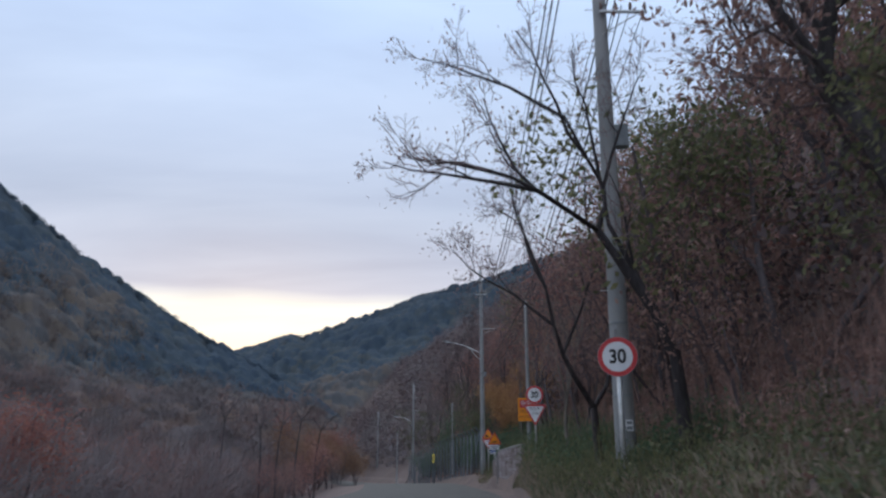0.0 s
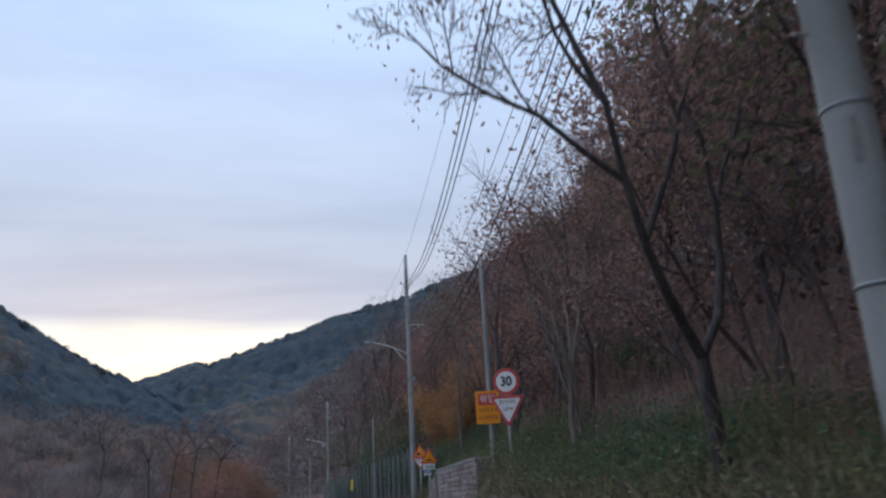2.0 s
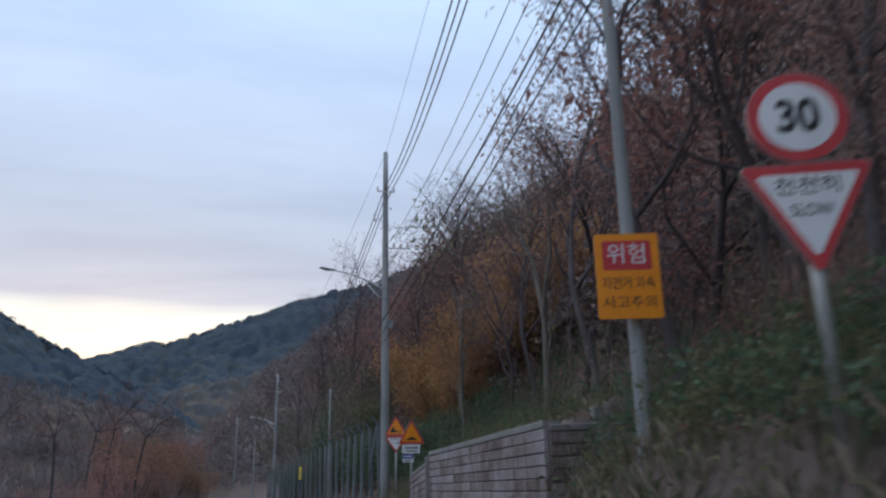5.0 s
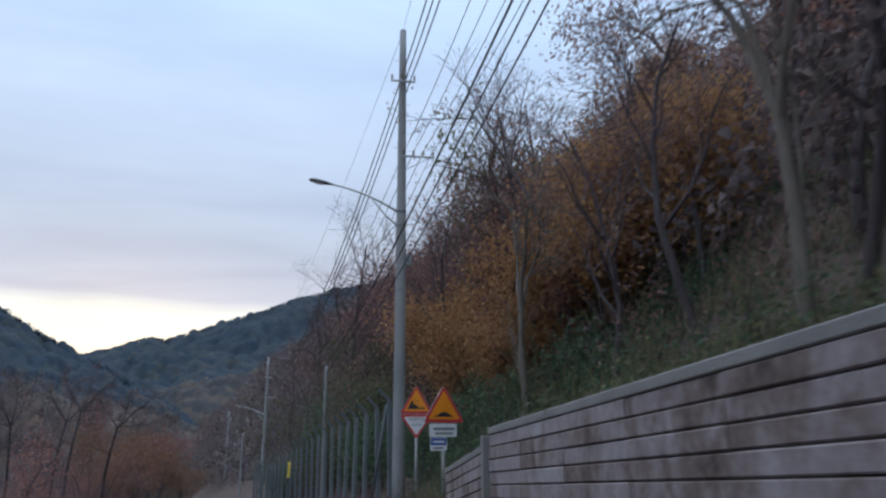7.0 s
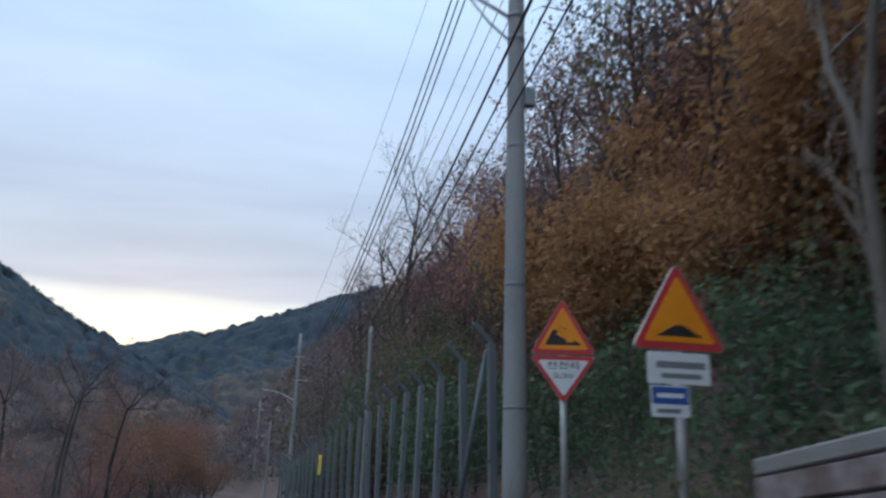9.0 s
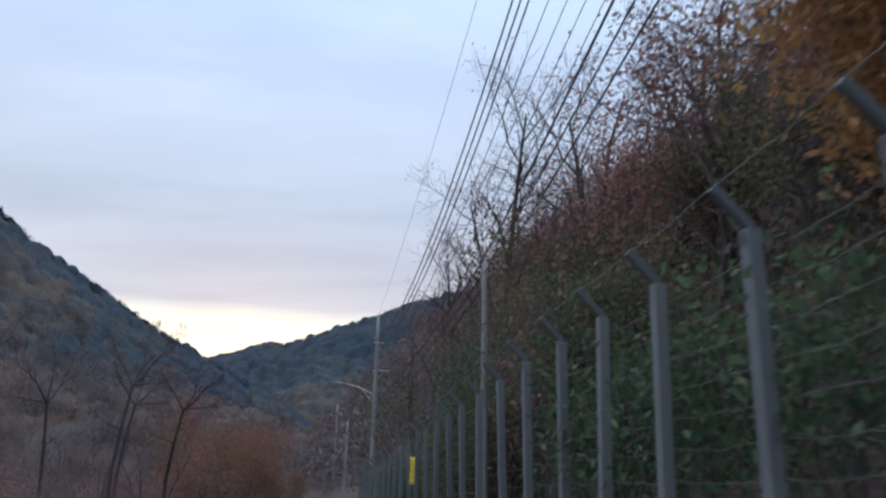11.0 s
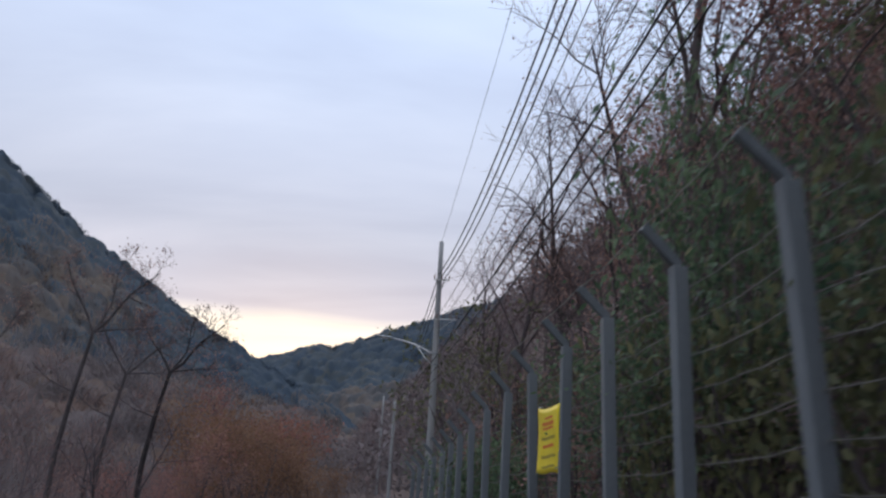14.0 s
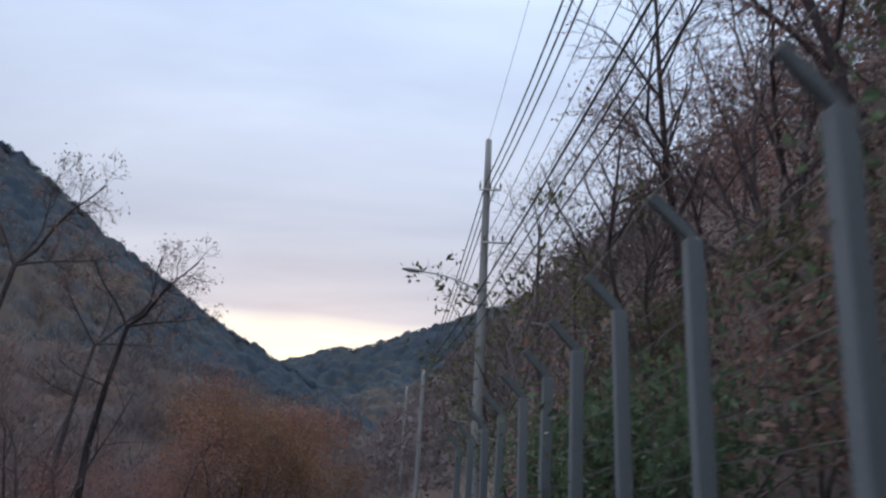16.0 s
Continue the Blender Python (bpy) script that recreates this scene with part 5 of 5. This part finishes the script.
TRIPLE = [((P1[0] - 0.6, P1[1]), 11.7, 2.2), (P2, 10.5, 2.4), (P4, 5.3, 1.6), (P5, 3.6, 0)]
for (a, za, sag), (b, zb, _s) in zip(TRIPLE, TRIPLE[1:]):
    for k in range(3):
        off = -0.03 + 0.13 * k
        cable("power_cable", (a[0] + off, a[1] - 0.14, za - 0.04 * k), (b[0] + off, b[1] - 0.14, zb - 0.04 * k), sag, 0.017, "thick black power cable strung between the poles")
THIN = [(P1, 9.35, 1.6), (P2, 8.15, 1.6), (P4, 3.75, 1.0), (P5, 2.6, 0)]
for (a, za, sag), (b, zb, _s) in zip(THIN, THIN[1:]):
    for k in range(4):
        off = 0.05 + 0.26 * k
        cable("telephone_cable", (a[0] + off, a[1] - 0.14, za), (b[0] + off, b[1] - 0.14, zb), sag + 0.06 * k, 0.008, "thin dark cable strung between the poles")
for (a, za), (b, zb) in (((P1, 13.2), (P2, 12.0)), ((P2, 12.0), (P4, 6.62))):
    cable("earth_cable", (*a, za), (*b, zb), 0.7, 0.006, "single thin earth wire at the top of the poles")
LOW = [((P1[0] + 0.3, P1[1]), 9.7, 0.5), (P3, 6.2, 0.7), (P6, 3.55, 0.7), (P7, 1.1, 0)]
for (a, za, sag), (b, zb, _s) in zip(LOW, LOW[1:]):
    for k in range(3):
        cable("communication_cable", (a[0] + 0.1 * k - 0.1, a[1] - 0.08, za - 0.16 * k), (b[0] + 0.1 * k - 0.1, b[1] - 0.08, zb - 0.16 * k), sag + 0.05 * k, 0.012 + 0.004 * (k == 0), "dark communication cable strung above the bank")
cable("communication_cable", (P1[0] + 0.3, P1[1], 9.7), (3.3, -14, 11.0), 0.5, 0.014, "dark communication cable strung above the bank")
for k in range(3):
    cable("power_cable", (P1[0] - 0.25 + 0.22 * k, P1[1] + 0.1, 11.7), (3.0 + 0.22 * k, -26, 13.0), 1.6, 0.017, "thick black power cable strung between the poles")


# ---- fence ----
def fence_top(y):
    return float(np.interp(y, [47.2, 50, 56, 59.5, 62.2, 64, 66.6, 69.4, 71, 72.6, 74.6, 82], [1.40, 1.15, 0.85, 0.55, 0.33, 0.15, -0.03, -0.31, -0.49, -0.74, -1.02, -1.9]))


POST_Y = [47.25, 48.75, 50.15, 51.65, 53.0, 54.4, 56.0, 57.55, 59.1, 60.7, 62.1, 63.55, 65.1, 66.42, 67.95, 69.35, 70.9, 72.3, 73.5, 74.6, 75.8, 77.1, 78.4, 79.7, 81.0]
fence = thing("fence", pose(0, 0, 0), "grey concrete post fence with barbed wire and bent arms", "fence")
W = 0.115


def swept(name, rings_at, mat):
    """A chamfered square bar through (z, shift, width factor) stations."""
    bm = bmesh.new()
    c, h = 0.006, W / 2
    sq = [(-h + c, -h), (h - c, -h), (h, -h + c), (h, h - c), (h - c, h), (-h + c, h), (-h, h - c), (-h, -h + c)]
    rings = [[bm.verts.new((x * k + dx, y * k, z + x * slope)) for x, y in sq] for z, dx, k, slope in rings_at]
    for a, b in zip(rings, rings[1:]):
        for i in range(8):
            bm.faces.new((a[i], a[(i + 1) % 8], b[(i + 1) % 8], b[i]))
    bm.faces.new(rings[0][::-1])
    bm.faces.new(rings[-1])
    me = bpy.data.meshes.new(name)
    bm.to_mesh(me)
    bm.free()
    me.materials.append(mat)
    return me


post_mesh = swept("post", ((-3.4, 0, 1, 0), (-0.01, 0, 1, 0), (0, 0, 0.9, 0)), M_POST)
arm_mesh = swept("arm", ((-0.1, 0.0, 0.55, 0), (0.03, -0.015, 0.56, 0.4), (0.29, -0.27, 0.50, 0.5), (0.30, -0.28, 0.42, 0.5)), M_ARM)
fr = np.random.default_rng(8)
for y in POST_Y:
    ob = new("post", post_mesh)
    ob.parent = fence
    arm = new("arm", arm_mesh)
    arm.parent = ob
    arm["label"] = "slanting arm"
    ob.matrix_local = pose(fence_x(y), y, fence_top(y), fr.normal() * 0.6, fr.normal() * 0.8, 9 + fr.normal() * 2)
STRANDS = [-0.16, -0.42, -0.68, -0.94, -1.2, -1.46, -1.72, -1.98]


def strand(y0, y1, dz, dx):
    pts = []
    for i in range(7):
        t = i / 6
        y = y0 + (y1 - y0) * t
        sag = 0.035 * 4 * t * (1 - t) * (0.4 + fr.random())
        pts.append((fence_x(y) + dx, y, fence_top(y0) * (1 - t) + fence_top(y1) * t + dz - sag))
    V, F = [], []
    tube(V, F, pts, [0.0042] * 7, 4)
    for b in np.arange(0.05, 1, 0.1):
        i = min(5, int(b * 6))
        p = Vector(pts[i]).lerp(Vector(pts[i + 1]), b * 6 - i)
        for s in (-1, 1):
            tube(V, F, [p + Vector((0, 0, -0.02 * s)), p + Vector((0.012 * s, 0.008, 0.02 * s))], [0.003, 0.0015], 3)
    ob_mesh("barbed_wire", V, F, M_BARB, fence)


for y0, y1 in zip(POST_Y, POST_Y[1:]):
    for dz in STRANDS:
        strand(y0, y1, dz, 0.064)
    for dx, dz in ((-0.28, 0.30),):
        strand(y0, y1, dz, dx)
top0 = fence_top(47.25)
tube_part("end_brace", [(fence_x(47.25) - 0.06, 47.3, top0 - 0.1), (fence_x(48.6) - 0.2, 47.9, top0 - 2.6)], 0.04, M_POST, fence, 8)

# the yellow banner tied to the wires
banner = thing("banner", pose(0, 0, 0), "yellow cloth banner with unreadable print tied to the fence", "banner")
V, F, N = [], [], 12


def cloth(u, v, out=0.0):
    y = 66.42 + 0.98 * u
    x = fence_x(y) - 0.062 - 0.012 * math.sin(u * 5 + 0.5) - 0.012 * math.sin(v * 4 + u * 3) - out
    return (x, y, -0.655 - 0.77 * v - 0.035 * math.sin(math.pi * u) * (1 - v) + 0.02 * math.sin(u * 6) * v)


for i in range(N + 1):
    for j in range(N + 1):
        V.append(cloth(i / N, j / N))
for i in range(N):
    for j in range(N):
        a = i * (N + 1) + j
        F.append((a, a + 1, a + N + 2, a + N + 1))
sheet_ob = ob_mesh("cloth", V, F, M_YELLOW, banner, smooth=True)
thick = sheet_ob.modifiers.new("thickness", "SOLIDIFY")
thick.thickness = 0.004
for u0, u1, v0, v1, mat in ((0.22, 0.62, 0.13, 0.17, M_REDPRINT), (0.18, 0.8, 0.21, 0.27, M_REDPRINT), (0.2, 0.78, 0.29, 0.33, M_REDPRINT), (0.12, 0.86, 0.44, 0.49, M_OLIVEPRINT), (0.2, 0.8, 0.56, 0.61, M_REDPRINT),
                            (0.15, 0.85, 0.72, 0.77, M_OLIVEPRINT), (0.2, 0.8, 0.88, 0.92, M_OLIVEPRINT)):
    PV, PF = [], []
    for i in range(9):
        u = u0 + (u1 - u0) * i / 8
        PV += [cloth(u, v0, 0.006), cloth(u, v1, 0.006)]
        if i:
            PF.append((2 * i - 2, 2 * i - 1, 2 * i + 1, 2 * i))
    ob_mesh("print", PV, PF, mat, sheet_ob)
for u, v in ((0, 0), (1, 0), (0, 1), (1, 1)):
    p = cloth(u, v)
    tube_part("tie", [p, (p[0] + 0.05, p[1], p[2] + 0.02)], 0.006, M_WHITE, banner, 5)

# hedge and brambles behind the fence
for y in np.arange(56.2, 82, 0.8):
    kind = ("hedge", "shrub_brown", "hedge", "shrub_olive", "shrub_bare")[int(fr.random() * 5)]
    tall = float(np.interp(y, [56, 58, 62, 65, 70, 82], [3.0, 4.2, 4.0, 2.8, 2.5, 2.5])) * (0.8 + 0.4 * fr.random())
    native = 2.6 if kind == "hedge" else 1.7
    place(kinds[kind], fence_x(y) + 1.2 + 1.0 * fr.random(), y, y * 5.3, 1.25, tall=tall / native)
# climbing green on the fence
for y in (50.6, 51.6, 52.6, 53.6, 54.6, 55.6, 73.2, 74.2, 75.2, 76.4):
    place(kinds["shrub_green"], fence_x(y) + 0.75, y, y * 3.1, 1.2, tall=1.75)
for y in np.arange(61.0, 66.4, 0.75):
    place(kinds["shrub_olive"], fence_x(y) + 0.95, y, y * 4.1, 1.05, tall=2.0 + 0.3 * math.sin(y * 3))
for x, y, s in ((3.5, 57.2, 0.8), (3.4, 59.0, 0.85), (3.0, 61.0, 0.7), (1.2, 75.0, 0.7), (0.6, 78.5, 0.7)):
    place(kinds["olive"], x, y, y, s)

# fallen leaves on the slope
V, F = [], []
lr = np.random.default_rng(23)
for _k in range(20000):
    y = -3 + 84 * lr.random()
    x = lane(y) + EDGE + 0.9 + 7.5 * lr.random() ** 1.3
    if 29.0 < y < 40.5 and x < wall_x(y) + 0.3:
        continue
    c = Vector((x, y, ground_z(x, y) + 0.03 + 0.05 * lr.random()))
    p, q = Vector(lr.normal(size=3)), Vector(lr.normal(size=3))
    p.z, q.z = p.z * 0.5, q.z * 0.5
    p, q = p.normalized() * 0.05, q.normalized() * 0.034
    k = len(V)
    V += [c - p, c - q, c + p, c + q]
    F.append((k, k + 1, k + 2, k + 3))
tagged(ob_mesh("fallen_leaves", V, F, LEAF["brown"]), "dry brown leaves lying over the slope", "leaves", kind="stuff")

# brushwood and weeds: loose stalks and leaves in uneven clumps
def brush(name, count, y_span, d_span, high, size, mat, label, seed, stalk=0.35):
    V, F = [], []
    br = np.random.default_rng(seed)
    done = 0
    while done < count:
        y = y_span[0] + (y_span[1] - y_span[0]) * br.random()
        x = lane(y) + EDGE + d_span[0] + (d_span[1] - d_span[0]) * br.random()
        if 29.0 < y < 41 and x < wall_x(y) + 0.3:
            continue
        if y > 46.5 and x < fence_x(y) + 0.3:
            continue
        z = ground_z(x, y)
        tall = high * (0.35 + 0.9 * br.random()) * (0.45 + 1.1 * max(0, 0.5 + noise.noise((x * 0.7, y * 0.7, seed))))
        for _j in range(14):
            done += 1
            h = br.random()
            c = Vector((x + br.normal() * 0.22, y + br.normal() * 0.22, z + tall * h))
            k = len(V)
            if br.random() < stalk:
                tip = Vector((br.normal() * 0.25, br.normal() * 0.25, 0.5 + br.random())) * tall * 0.6
                w = Vector((br.normal(), br.normal(), 0)).normalized() * 0.006
                V += [c - w, c + w, c + tip]
                F.append((k, k + 1, k + 2))
            else:
                p, q = Vector(br.normal(size=3)).normalized() * size, Vector(br.normal(size=3)).normalized() * size * 0.6
                V += [c - p, c - q, c + p, c + q]
                F.append((k, k + 1, k + 2, k + 3))
    return tagged(ob_mesh(name, V, F, mat), label, "undergrowth", kind="stuff")


brush("undergrowth", 26000, (4, 30), (1.9, 8), 0.8, 0.04, LEAF["brown"], "dry brown stalks and leaves along the foot of the slope", 81, 0.45)
brush("undergrowth", 46000, (-4, 92), (2.6, 17), 1.0, 0.05, LEAF["brown"], "dry brown brushwood covering the wooded slope", 71, 0.4)
brush("weeds", 24000, (-3, 46), (0.8, 2.9), 0.42, 0.034, LEAF["olive"], "olive-green weeds on the roadside bank", 72, 0.25)
brush("weeds", 9000, (8, 27), (0.7, 2.0), 0.42, 0.034, LEAF["olive"], "tall olive and brown weeds along the crest of the bank", 78, 0.45)
brush("weeds", 6000, (13.5, 19.0), (1.2, 2.6), 0.5, 0.04, LEAF["green"], "fresh green leafy clumps on the crest of the bank", 82, 0.1)
brush("weeds", 2600, (9.6, 11.4), (1.55, 2.6), 0.7, 0.045, LEAF["green"], "dark green leaves round the foot of the pole", 83, 0.1)
brush("weeds", 12000, (38.6, 47), (2.0, 8), 0.55, 0.05, LEAF["green"], "broad-leaved green weeds on the slope behind the signs", 84, 0.08)
brush("weeds", 7000, (19, 27.5), (0.9, 2.8), 0.5, 0.042, LEAF["green"], "dark green leafy growth round the sign posts", 85, 0.1)
brush("weeds", 8000, (46.6, 54), (2.2, 6.5), 0.7, 0.036, LEAF["green"], "dark green weeds on the slope behind the fence", 79, 0.15)
brush("weeds", 9000, (39, 47), (1.4, 7.5), 0.6, 0.034, LEAF["green"], "fresh green weeds on the roadside bank", 76, 0.15)
brush("undergrowth", 16000, (40, 80), (3, 20), 1.2, 0.05, LEAF["brown"], "dry brown brushwood high on the wooded slope", 77, 0.4)
brush("weeds", 12000, (27, 47), (1.4, 7.0), 0.55, 0.034, LEAF["green"], "fresh green weeds on the roadside bank", 73, 0.15)
brush("ivy", 13000, (47, 62), (2.0, 4.5), 1.3, 0.042, LEAF["green"], "dark green ivy and brambles behind the fence", 74, 0.1)

# grass along the bank
V, F = [], []
gr = np.random.default_rng(17)
for _k in range(34000):
    y = -3 + 47 * gr.random()
    d = 0.5 + (5.5 if y > 28 else 2.4) * gr.random() ** 1.2
    x = lane(y) + EDGE + d
    if 29.0 < y < 40.5 and x < wall_x(y) + 0.3:
        continue
    if 29.0 < y < 40.5:
        x += 2.5 * gr.random()
    z = ground_z(x, y) - 0.02
    clump = 0.5 + 0.5 * noise.noise((x * 1.1, y * 1.1, 0.5))
    hgt = (0.06 + 0.22 * gr.random()) * (0.4 + 1.0 * clump)
    a = gr.random() * 6.283
    w = 0.012 + 0.014 * gr.random()
    lean_by = hgt * (0.25 + 0.6 * gr.random())
    c, s = math.cos(a), math.sin(a)
    k = len(V)
    V += [(x - s * w, y + c * w, z), (x + s * w, y - c * w, z), (x + c * lean_by * 0.4 + s * w * 0.6, y + s * lean_by * 0.4 - c * w * 0.6, z + hgt * 0.65), (x + c * lean_by, y + s * lean_by, z + hgt)]
    F += [(k, k + 1, k + 2), (k, k + 2, k + 3)]
tagged(ob_mesh("grass", V, F, M_GRASS), "long green and straw-coloured grass on the roadside bank", "grass", kind="stuff")
